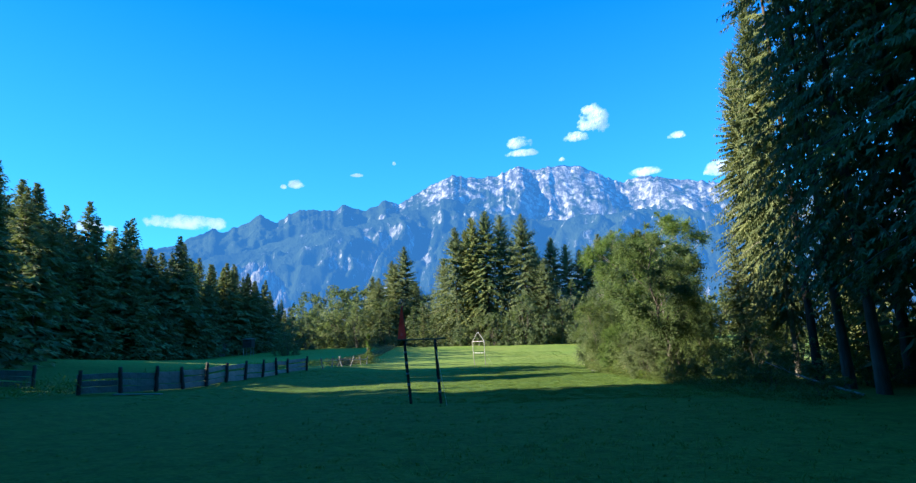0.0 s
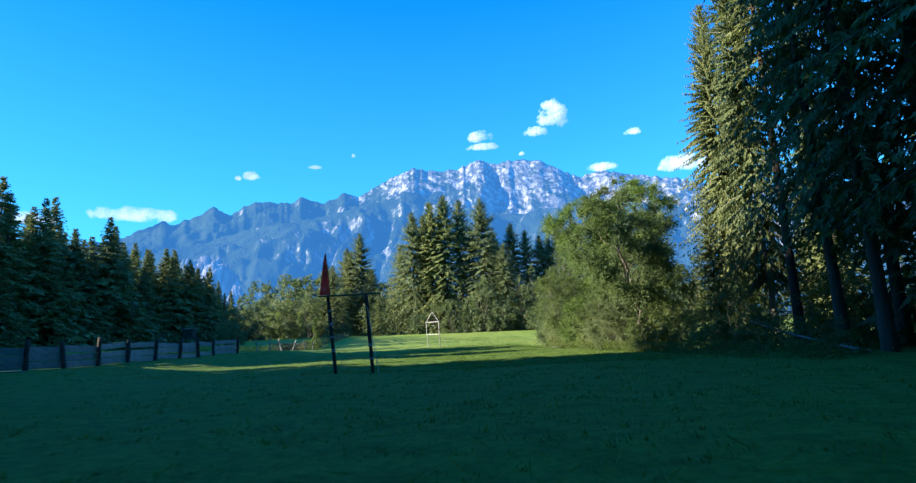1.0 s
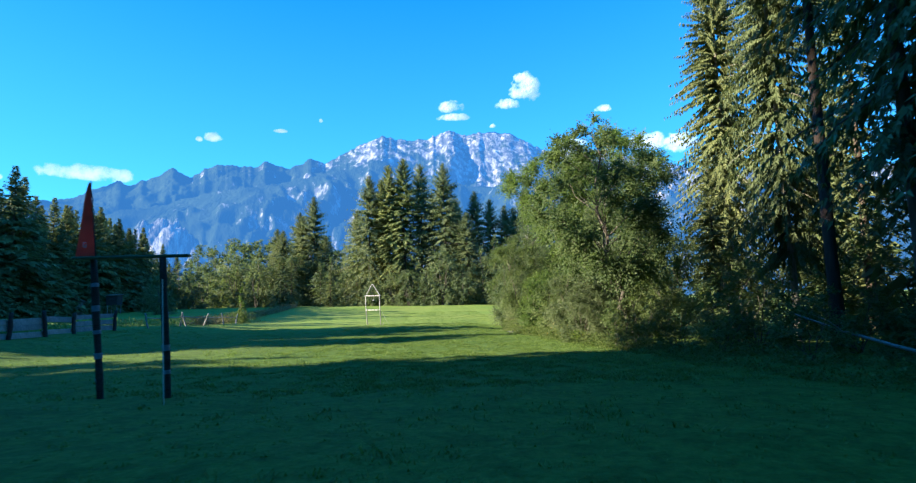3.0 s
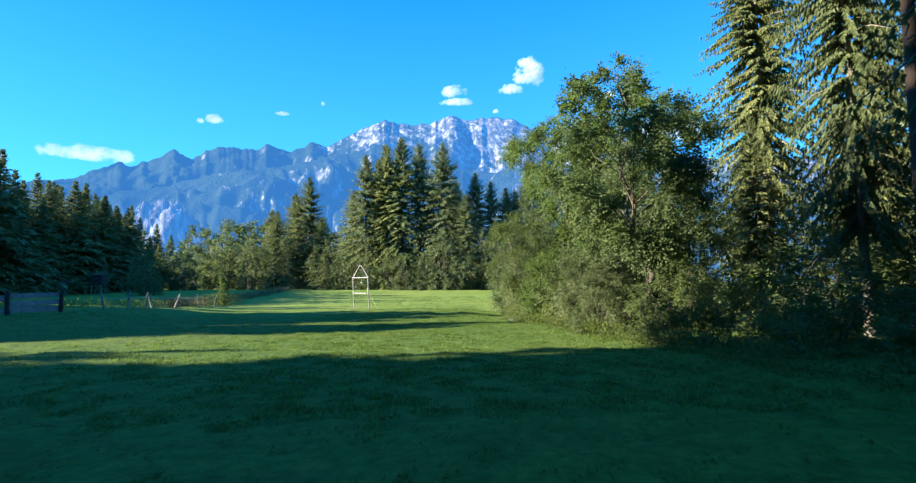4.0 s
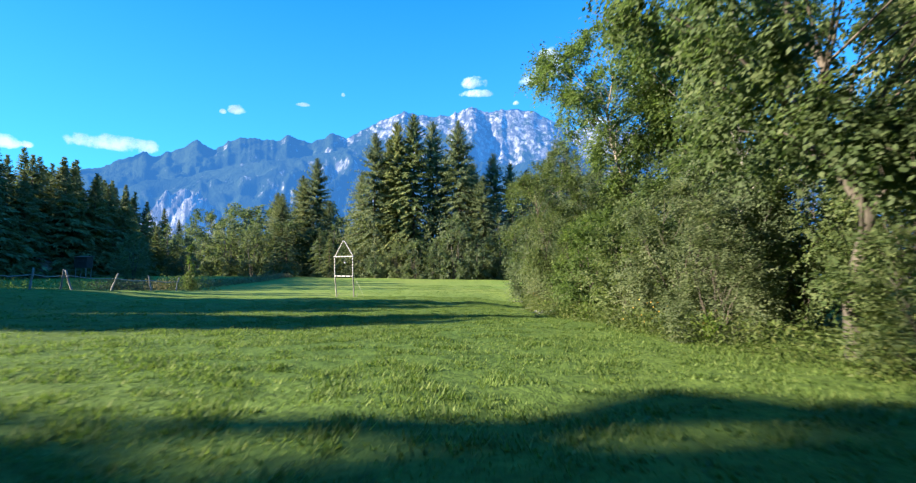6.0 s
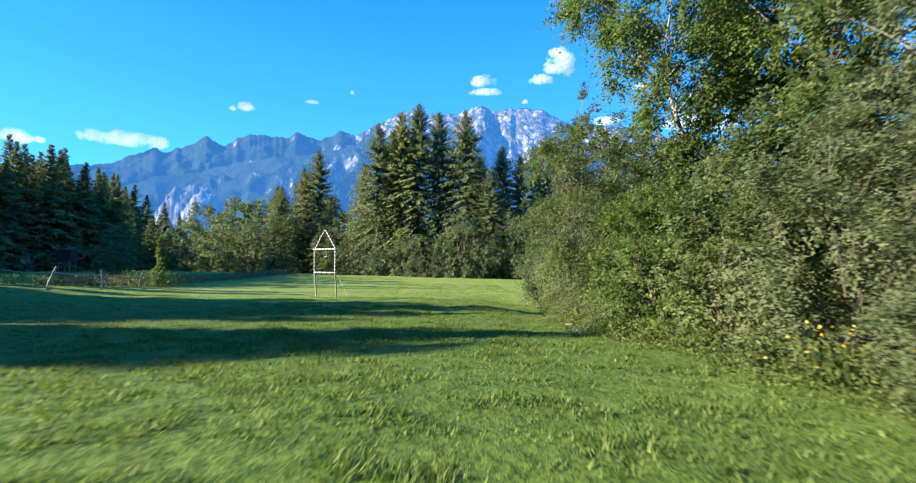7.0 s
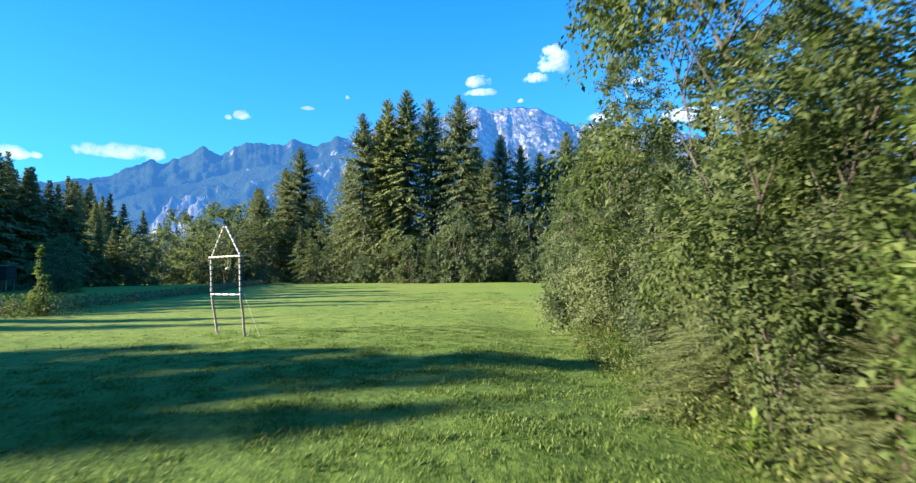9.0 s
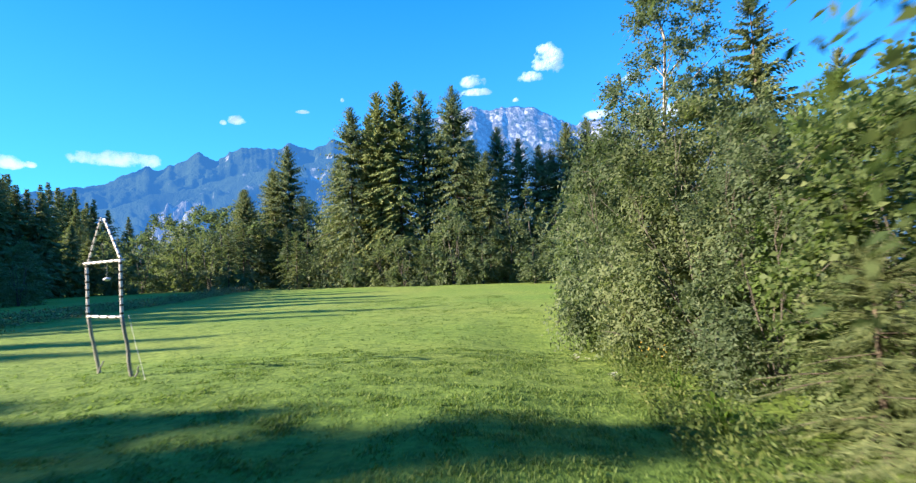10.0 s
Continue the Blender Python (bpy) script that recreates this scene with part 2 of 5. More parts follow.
MAT = {
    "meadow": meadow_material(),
    "grass": foliage("grass_blades", (0.086, 0.150, 0.036), (0.140, 0.216, 0.056), (0.226, 0.298, 0.096), 0.45, 0.6, 4.0),
    "weeds": foliage("weed_leaves", (0.060, 0.098, 0.026), (0.098, 0.144, 0.042), (0.155, 0.184, 0.070), 0.4, 0.6, 0.8),
    "dry_weeds": foliage("dry_weed_stems", (0.11, 0.10, 0.05), (0.20, 0.175, 0.09), (0.32, 0.28, 0.16), 0.25, 0.7, 0.8),
    "spruce": foliage("spruce_needles", (0.086, 0.118, 0.052), (0.134, 0.170, 0.078), (0.198, 0.228, 0.112), 0.32, 0.6, 0.3),
    "larch": foliage("larch_needles", (0.086, 0.120, 0.044), (0.144, 0.182, 0.066), (0.228, 0.262, 0.098), 0.2, 0.6, 0.3),
    "leaf": foliage("alder_leaves", (0.088, 0.138, 0.056), (0.128, 0.180, 0.078), (0.178, 0.224, 0.104), 0.52, 0.6, 0.5),
    # elder: alder leaf tones darkened half a stop, in place of shade on it
    "leaf_dimmed": foliage("elder_leaves_dimmed", (0.058, 0.098, 0.038), (0.092, 0.138, 0.054), (0.136, 0.180, 0.076), 0.46, 0.6, 0.5),
    "leaf_yellow": foliage("ash_leaves", (0.080, 0.138, 0.042), (0.120, 0.188, 0.056), (0.168, 0.234, 0.078), 0.50, 0.6, 0.5),
    "leaf_grey": foliage("willow_leaves", (0.094, 0.134, 0.072), (0.126, 0.168, 0.092), (0.172, 0.214, 0.122), 0.46, 0.6, 0.5),
    "pale_leaf": foliage("pale_weed_leaves", (0.16, 0.22, 0.10), (0.24, 0.30, 0.16), (0.34, 0.39, 0.24), 0.4, 0.6, 2.0),
    "fresh_leaf": foliage("fresh_weed_leaves", (0.085, 0.165, 0.026), (0.130, 0.225, 0.040), (0.190, 0.280, 0.062), 0.42, 0.55, 2.0),
    "yellow_leaf": foliage("yellowing_leaves", (0.16, 0.15, 0.035), (0.28, 0.24, 0.05), (0.42, 0.33, 0.07), 0.4, 0.6, 2.0),
    "petals": painted("white_petals", (0.34, 0.35, 0.31), 0.6, 0.2),
    "bark_spruce": bark("spruce_bark", (0.055, 0.040, 0.030), (0.15, 0.115, 0.09)),
    "bark_pine": bark("pine_bark", (0.03, 0.023, 0.018), (0.09, 0.062, 0.046)),
    "bark_grey": bark("grey_bark", (0.045, 0.04, 0.033), (0.135, 0.12, 0.10)),
    "bark_pale": bark("pale_bark", (0.13, 0.12, 0.10), (0.36, 0.34, 0.30), 5.0, (1, 1, 0.5)),
    "birch": birch_bark(),
    "wood": old_wood("weathered_wood", (0.15, 0.15, 0.148), (0.42, 0.415, 0.40)),
    "wood_dark": old_wood("dark_pole_wood", (0.020, 0.018, 0.016), (0.075, 0.068, 0.06)),
    "white": painted("white_tape", (0.55, 0.55, 0.55), 0.5, 0.15),
    "black": painted("black_tape", (0.03, 0.03, 0.03), 0.5, 0.2),
    "green_paint": painted("green_painted_board", (0.05, 0.12, 0.06), 0.6, 0.4),
    "red": foliage("red_pennant_cloth", (0.84, 0.13, 0.12), (0.88, 0.15, 0.13), (0.92, 0.18, 0.15), 0.5, 0.7, 2.0),
    "grey_tape": painted("faded_grey_blue_tape", (0.24, 0.29, 0.33), 0.6, 0.35),
    "rope": painted("pale_cord", (0.55, 0.55, 0.45), 0.7, 0.1),
    "roof": old_wood("shed_roof_boards", (0.05, 0.045, 0.04), (0.14, 0.12, 0.10)),
    "pale_wall": painted("pale_plank_wall", (0.24, 0.23, 0.21), 0.8, 0.3),
    "yellow": painted("yellow_petals", (0.38, 0.25, 0.03), 0.6, 0.1),
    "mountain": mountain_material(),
    "crag": mountain_material("hazed_bare_limestone", 0.70),
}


def cloud_material():
    """Sunlit vapour with a faint added glow: ragged, thinning out towards its edges."""
    m, n, l, p, out = shader("cloud_white")
    co, info = n.new("ShaderNodeTexCoord"), n.new("ShaderNodeObjectInfo")

    def calc(op, a, b=0.0, c=0.0):
        k = n.new("ShaderNodeMath")
        k.operation = op
        for s, v in zip(k.inputs, (a, b, c)):
            if isinstance(v, (int, float)):
                s.default_value = v
            else:
                l.new(v, s)
        return k.outputs[0]
    sep = n.new("ShaderNodeSeparateXYZ")
    l.new(co.outputs["Generated"], sep.inputs[0])
    gx_, gz_ = calc("MULTIPLY_ADD", sep.outputs[0], 2.0, -1.0), calc("MULTIPLY_ADD", sep.outputs[2], 2.0, -0.85)
    below = calc("MULTIPLY", calc("LESS_THAN", gz_, 0.0), 1.6)
    rim = calc("ADD", calc("MULTIPLY", gx_, gx_), calc("MULTIPLY", calc("MULTIPLY", gz_, gz_), calc("ADD", below, 1.0)))
    shift = n.new("ShaderNodeVectorMath")
    shift.operation = "ADD"
    l.new(co.outputs["Object"], shift.inputs[0])
    far = n.new("ShaderNodeCombineXYZ")
    l.new(calc("MULTIPLY", info.outputs["Random"], 9000.0), far.inputs[0])
    l.new(far.outputs[0], shift.inputs[1])
    tex = n.new("ShaderNodeTexNoise")
    tex.inputs["Scale"].default_value, tex.inputs["Detail"].default_value, tex.inputs["Roughness"].default_value = 0.011, 6, 0.55
    l.new(shift.outputs[0], tex.inputs["Vector"])
    thick = calc("SUBTRACT", calc("MULTIPLY_ADD", tex.outputs[0], 2.6, -0.50), calc("MULTIPLY", rim, 1.15))
    cover = ramp(n, l, thick, [(0.0, (0, 0, 0)), (0.35, (0.5, 0.5, 0.5)), (0.95, (1, 1, 1))])
    tone = (0.33, 0.42, 0.55, 1)
    p.inputs["Base Color"].default_value, p.inputs["Roughness"].default_value, p.inputs["Specular IOR Level"].default_value = tone, 1.0, 0.0
    relief(n, l, p, tex.outputs[0], 0.6, 60.0)
    tr, mx, em, add = n.new("ShaderNodeBsdfTranslucent"), n.new("ShaderNodeMixShader"), n.new("ShaderNodeEmission"), n.new("ShaderNodeAddShader")
    tr.inputs[0].default_value, mx.inputs[0].default_value = tone, 0.35
    # pale glow added to brighten the sides that the sun leaves dark
    em.inputs[0].default_value, em.inputs[1].default_value = (0.80, 0.92, 1.0, 1), 0.10
    clear, veil = n.new("ShaderNodeBsdfTransparent"), n.new("ShaderNodeMixShader")
    for a, b in ((p.outputs[0], mx.inputs[1]), (tr.outputs[0], mx.inputs[2]), (mx.outputs[0], add.inputs[0]), (em.outputs[0], add.inputs[1]),
                 (cover, veil.inputs[0]), (clear.outputs[0], veil.inputs[1]), (add.outputs[0], veil.inputs[2]), (veil.outputs[0], out.inputs[0])):
        l.new(a, b)
    return m


MAT["cloud"] = cloud_material()

# ---- mesh helpers ----


def mesh_np(name, verts, faces, material):
    """A mesh from arrays: faces is n x 3 or n x 4."""
    verts, faces = np.asarray(verts, np.float32), np.asarray(faces, np.int32)
    me = bpy.data.meshes.new(name)
    me.vertices.add(len(verts))
    me.vertices.foreach_set("co", verts.ravel())
    me.loops.add(faces.size)
    me.loops.foreach_set("vertex_index", faces.ravel())
    me.polygons.add(len(faces))
    me.polygons.foreach_set("loop_start", np.arange(0, faces.size, faces.shape[1], dtype=np.int32))
    me.update(calc_edges=True)
    me.materials.append(material)
    return me


def smooth(me):
    me.polygons.foreach_set("use_smooth", np.ones(len(me.polygons), bool))
    return me


def part(name, data, parent, label="", at=None):
    """Links a mesh as one part under a thing or a part."""
    if isinstance(data, tuple):
        bm, material = data
        me = bpy.data.meshes.new(name)
        bm.to_mesh(me)
        bm.free()
        me.materials.append(material)
        data = me
    ob = new(name, data)
    ob.parent = parent
    if at is not None:
        ob.matrix_basis = at
    return tagged(ob, label)


def thing(name, label, category, at, group="", kind=""):
    ob = new(name)
    ob.empty_display_size = 0.3
    ob.matrix_basis = at
    return tagged(ob, label, category, group, kind)


def join(chunks):
    """Verts and faces of several (verts, faces) in one."""
    base, vs, fs = 0, [], []
    for v, f in chunks:
        vs.append(v)
        fs.append(np.asarray(f) + base)
        base += len(v)
    return np.concatenate(vs), np.concatenate(fs)


def tube(path, radii, sides=6):
    """A tapering tube along points, closed at its end by its thinness."""
    path, radii = np.asarray(path, float), np.asarray(radii, float)
    ahead = np.gradient(path, axis=0)
    ahead /= np.linalg.norm(ahead, axis=1)[:, None] + 1e-9
    ref = np.where(np.abs(ahead[:, 2:3]) > 0.9, [[1.0, 0, 0]], [[0, 0, 1.0]])
    u = np.cross(ahead, ref)
    u /= np.linalg.norm(u, axis=1)[:, None] + 1e-9
    w = np.cross(ahead, u)
    a = np.linspace(0, 2 * np.pi, sides, endpoint=False)
    ring = u[:, None] * np.cos(a)[None, :, None] + w[:, None] * np.sin(a)[None, :, None]
    verts = (path[:, None] + ring * radii[:, None, None]).reshape(-1, 3)
    i, j = np.meshgrid(np.arange(len(path) - 1), np.arange(sides), indexing="ij")
    k = (j + 1) % sides
    faces = np.stack([i * sides + j, i * sides + k, (i + 1) * sides + k, (i + 1) * sides + j], -1).reshape(-1, 4)
    return verts, faces


def kites(p, d, nrm, length, width, fold=0.15, simple=False):
    """Leaf blades: folded kites from p along d, or plain wedges for small far ones."""
    side = np.cross(d, nrm)
    side /= np.linalg.norm(side, axis=1)[:, None] + 1e-9
    up = np.cross(side, d)
    length, width = np.asarray(length)[:, None], np.asarray(width)[:, None]
    mid = p + d * length * 0.45 + up * width * fold
    if simple:
        mid = p + d * length * 0.2
        v = np.stack([mid + side * width * 0.5, p + d * length, mid - side * width * 0.5], 1).reshape(-1, 3)
        return v, np.arange(len(v)).reshape(-1, 3)
    v = np.stack([p, mid + side * width * 0.5, p + d * length, mid - side * width * 0.5], 1).reshape(-1, 3)
    return v, np.arange(len(v)).reshape(-1, 4)


def lattice_noise(x, y, seed):
    """Smooth value noise in -1..1 over arrays."""
    rng = np.random.default_rng(seed)
    tab = rng.uniform(-1, 1, (256, 256))
    xi, yi = np.floor(x).astype(int), np.floor(y).astype(int)
    fx, fy = x - xi, y - yi
    fx, fy = fx * fx * (3 - 2 * fx), fy * fy * (3 - 2 * fy)
    a, b = tab[xi % 256, yi % 256], tab[(xi + 1) % 256, yi % 256]
    c, d = tab[xi % 256, (yi + 1) % 256], tab[(xi + 1) % 256, (yi + 1) % 256]
    return (a * (1 - fx) + b * fx) * (1 - fy) + (c * (1 - fx) + d * fx) * fy


def fbm(x, y, seed, octaves=4, gain=0.5):
    return sum(gain**k * lattice_noise(x * 2**k, y * 2**k, seed + k) for k in range(octaves))


def ridged(x, y, seed, octaves=4, gain=0.55):
    return sum(gain**k * (1 - 2 * np.abs(lattice_noise(x * 2**k, y * 2**k, seed + k))) for k in range(octaves))


def step_between(a, b, v):
    u = np.clip((np.asarray(v, float) - a) / (b - a), 0, 1)
    return u * u * (3 - 2 * u)


# ---- ground ----


def ground_at(x, y):
    """The meadow's height: a hollow that falls gently ahead, a bank towards the fence and a rise to the forest."""
    x, y = np.asarray(x, float), np.asarray(y, float)
    ye, xe = np.clip(y, -40, 100), np.clip(x, -80, 60)
    z = 1.97 - 0.0123 * xe - 0.0402 * ye + 0.000333 * ye * ye
    z = z + 0.4 * step_between(-4, -9, x) * step_between(60, 40, y)
    z = z + 1.6 * step_between(-12, -45, x) * step_between(85, 45, y)
    z = z - 0.25 * step_between(9, 12, x) * step_between(30, 42, y) * step_between(62, 52, y)
    return z


def lumps(x, y):
    near = step_between(150, 60, np.hypot(x - 7, y - 25))
    return near * (0.022 * fbm(x * 0.9, y * 0.9, 5, 2) + 0.022 * fbm(x * 2.3, y * 2.3, 6, 2) + 0.05 * fbm(x * 0.22, y * 0.22, 9, 2))


def gz(x, y):
    return float(ground_at(x, y) + lumps(np.asarray(float(x)), np.asarray(float(y))))


def axis(fine_a, fine_b, step, far_a, far_b):
    mid = np.arange(fine_a, fine_b, step)
    grow = np.cumsum(step * 1.16 ** np.arange(1, 80))
    low, high = fine_a - grow, fine_b + grow
    return np.concatenate([[far_a], low[low > far_a][::-1], mid, high[high < far_b], [far_b]])


gx, gy = axis(-10, 13, 0.36, -4700, 4700), axis(2, 54, 0.36, -4700, 4700)
X, Y = np.meshgrid(gx, gy, indexing="ij")
Z = ground_at(X, Y) + lumps(X, Y)
far_drop = step_between(160, 900, np.hypot(X, Y - 30))
Z = Z - 75 * far_drop
ni, nj = X.shape
gi, gj = np.meshgrid(np.arange(ni - 1), np.arange(nj - 1), indexing="ij")
gf = np.stack([gi * nj + gj, (gi + 1) * nj + gj, (gi + 1) * nj + gj + 1, gi * nj + gj + 1], -1).reshape(-1, 4)
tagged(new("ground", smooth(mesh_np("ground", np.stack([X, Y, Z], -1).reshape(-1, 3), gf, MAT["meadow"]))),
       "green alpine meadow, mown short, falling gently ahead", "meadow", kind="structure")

# ---- mountains ----
SKYLINE = [(-60, 7), (-44, 8.2), (-38, 8.6), (-32.7, 9.6), (-29.4, 11.5), (-28.5, 11.1), (-24.8, 13.0), (-23.1, 12.3), (-22.3, 13.1), (-21.0, 13.7),
           (-17.4, 13.7), (-16.4, 14.3), (-13.9, 13.6), (-11.8, 14.8), (-10.3, 14.3), (-8.7, 15.3), (-6.5, 16.3), (-3.9, 17.3), (-1.4, 16.7),
           (0.9, 17.0), (2.9, 17.8), (5.2, 17.2), (7.5, 17.6), (10.7, 17.0), (12.5, 15.7), (14.4, 15.1), (16.6, 15.4), (23.7, 13.6), (30, 11.5), (60, 8)]
FOREST_CREST = [(-60, 4), (-40, 5.5), (-33, 7.2), (-29, 8.8), (-25, 9.6), (-20, 11.2), (-16, 11.9), (-12, 12.6), (-8, 13.7), (-5.3, 14.8), (-3, 14.2),
                (0, 13.0), (4, 12.0), (8, 11.4), (12, 11.8), (16, 12.0), (20, 11.2), (30, 9), (60, 6)]
EYE_X, EYE_Y = 6.5, 12.0


def build_mountains():
    az = np.concatenate([np.arange(-58, -36, 0.5), np.arange(-36, 29, 0.13), np.arange(29, 58, 0.5)])
    r = np.concatenate([np.linspace(1600, 3400, 56), np.linspace(3412, 4540, 62)])
    A, Rr = np.meshgrid(az, r, indexing="ij")
    jag = 0.15 * ridged(A / 0.9, A * 0 + 3.3, 31, 4) * step_between(-14, -4, A) + 0.13 * ridged(A / 0.9, A * 0 + 7.1, 41, 4) * step_between(-8, -14, A)
    e1 = np.interp(A, *zip(*SKYLINE)) - 0.08 + jag
    e2 = np.interp(A, *zip(*FOREST_CREST)) + 0.15 * fbm(A / 2.2, A * 0 + 1.7, 51, 3)
    back_r, front_r = 4400 + 40 * fbm(A / 5, A * 0, 61, 2), 3150 + 130 * fbm(A / 6, A * 0, 71, 2)
    zb, zf = back_r * np.tan(np.radians(e1)), front_r * np.tan(np.radians(e2))
    sb, sf = np.clip((Rr - 2700) / (back_r - 2700), 0, 1), np.clip((Rr - 1600) / (front_r - 1600), 0, 1)
    arc = np.radians(A) * 3400
    warp = 0.55 * fbm(arc / 900, Rr / 900, 81, 3)
    gully = ridged(arc / 420 + warp, Rr / 1000 + warp * 0.7 + arc / 2600, 91, 5, 0.5)
    fine = 0.6 * ridged(arc / 190 + Rr / 420 + warp * 2, Rr / 300 + warp, 101, 4) + 0.6 * ridged(arc / 210 - Rr / 380 + warp * 2, Rr / 340 - warp, 111, 4)
    spur = ridged(arc / 330 + warp * 0.9, Rr / 2300 + warp * 0.3, 121, 4, 0.55)
    crest_keep_b = np.clip((1 - sb) * 2.2, 0, 1)
    crest_keep_f = np.clip((1 - sf) * 3.0, 0.1, 1)
    back = zb * sb**1.05 + (gully * 70 + spur * 85 + fine * 66) * crest_keep_b * sb
    front = zf * sf**1.1 + (gully * 50 + spur * 60 + fine * 34) * crest_keep_f * np.sqrt(sf)
    front = np.where(Rr > front_r, zf - (Rr - front_r) * 0.6 + gully * 12, front)
    back = np.where(Rr > back_r, zb - (Rr - back_r) * 0.8, back)
    zz = np.maximum(back, front) - 60 * step_between(1900, 1500, Rr)
    th = np.radians(A)
    v = np.stack([EYE_X + Rr * np.sin(th), EYE_Y + Rr * np.cos(th), zz], -1).reshape(-1, 3)
    a, b = A.shape
    i, j = np.meshgrid(np.arange(a - 1), np.arange(b - 1), indexing="ij")
    f = np.stack([i * b + j, i * b + j + 1, (i + 1) * b + j + 1, (i + 1) * b + j], -1).reshape(-1, 4)
    f = f[:, ::-1]
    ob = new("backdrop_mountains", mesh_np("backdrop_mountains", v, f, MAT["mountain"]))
    tagged(ob, "pale limestone mountain range with forested lower slopes, blue haze in its colour", "mountains", kind="structure")


build_mountains()


def build_crag():
    """The bare limestone knob that stands out before the forested slopes."""
    rr, aa = np.meshgrid(np.linspace(0, 1, 36), np.linspace(0, 2 * np.pi, 73), indexing="ij")
    wide = 165 * (1 + 0.16 * fbm(np.cos(aa) * 1.4, np.sin(aa) * 1.4, 131, 2))
    x, y = rr * wide * 1.7 * np.cos(aa), rr * wide * 0.7 * np.sin(aa)
    z = 288 * (1 - rr) ** 0.6 + 24 * ridged(x / 30 + 0.4 * fbm(x / 45, y / 45, 133, 2), y / 70, 132, 5, 0.55) * np.clip(rr * 4, 0.15, 1) * np.clip((1 - rr) * 3, 0, 1)
    i, j = np.meshgrid(np.arange(35), np.arange(72), indexing="ij")
    f = np.stack([i * 73 + j, (i + 1) * 73 + j, (i + 1) * 73 + j + 1, i * 73 + j + 1], -1).reshape(-1, 4)
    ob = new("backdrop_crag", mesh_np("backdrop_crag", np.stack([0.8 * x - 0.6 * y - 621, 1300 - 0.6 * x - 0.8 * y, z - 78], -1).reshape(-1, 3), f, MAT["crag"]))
    tagged(ob, "pale bare limestone crag before the forested mountain slopes", "crag", kind="structure")


build_crag()

# ---- clouds ----


def build_cloud(az, el, wide, tall, lean=0.0):
    dist = 4560
    w, h = dist * math.radians(wide) * 0.62, dist * math.radians(tall) * 0.75
    q = np.linspace(-1, 1, 25)
    A, B = np.meshgrid(q, np.linspace(-1, 1, 13), indexing="ij")
    dome = np.sqrt(np.clip(1 - 0.5 * (A * A + B * B), 0, 1)) * h * 0.9
    v = np.stack([A * w, -dome, B * h + lean * A * h], -1).reshape(-1, 3)
    i, j = np.meshgrid(np.arange(24), np.arange(12), indexing="ij")
    f = np.stack([i * 13 + j, (i + 1) * 13 + j, (i + 1) * 13 + j + 1, i * 13 + j + 1], -1).reshape(-1, 4)
    ob = new("backdrop_cloud", smooth(mesh_np("backdrop_cloud", v, f, MAT["cloud"])))
    a, e = math.radians(az), math.radians(el)
    d = dist
    ob.matrix_basis = pose(EYE_X + d * math.cos(e) * math.sin(a), EYE_Y + d * math.cos(e) * math.cos(a), 2 + d * math.sin(e), 0, 0, -az)
    tagged(ob, "small white fair-weather cloud over the mountains", "cloud", "clouds in the sky", "structure")


for c in [(-31.4, 11.8, 7.8, 1.15, -0.3), (-39.5, 10.9, 2.4, 1.2, 0), (-37.9, 10.9, 0.9, 0.6, 0), (-21.3, 16.2, 1.6, 0.75, 0.25), (-22.6, 15.9, 0.7, 0.5, 0),
          (-14.8, 17.3, 1.4, 0.42, 0), (-10.7, 18.6, 0.45, 0.4, 0.3), (3.4, 20.0, 2.6, 1.2, 0.15), (3.9, 19.0, 3.2, 0.8, 0),
          (11.9, 21.3, 2.8, 2.6, 0.25), (9.8, 20.1, 2.4, 0.9, 0.3), (20.1, 18.7, 1.9, 0.8, 0), (24.3, 14.9, 3.8, 1.5, 0.2), (27.6, 14.3, 3.4, 1.7, 0.1), (16.8, 15.6, 3.0, 1.0, 0), (8.1, 18.0, 0.8, 0.45, 0.2)]:
    build_cloud(*c)

# ---- trees ----


def unit(v):
    return v / (np.linalg.norm(v, axis=-1, keepdims=True) + 1e-9)


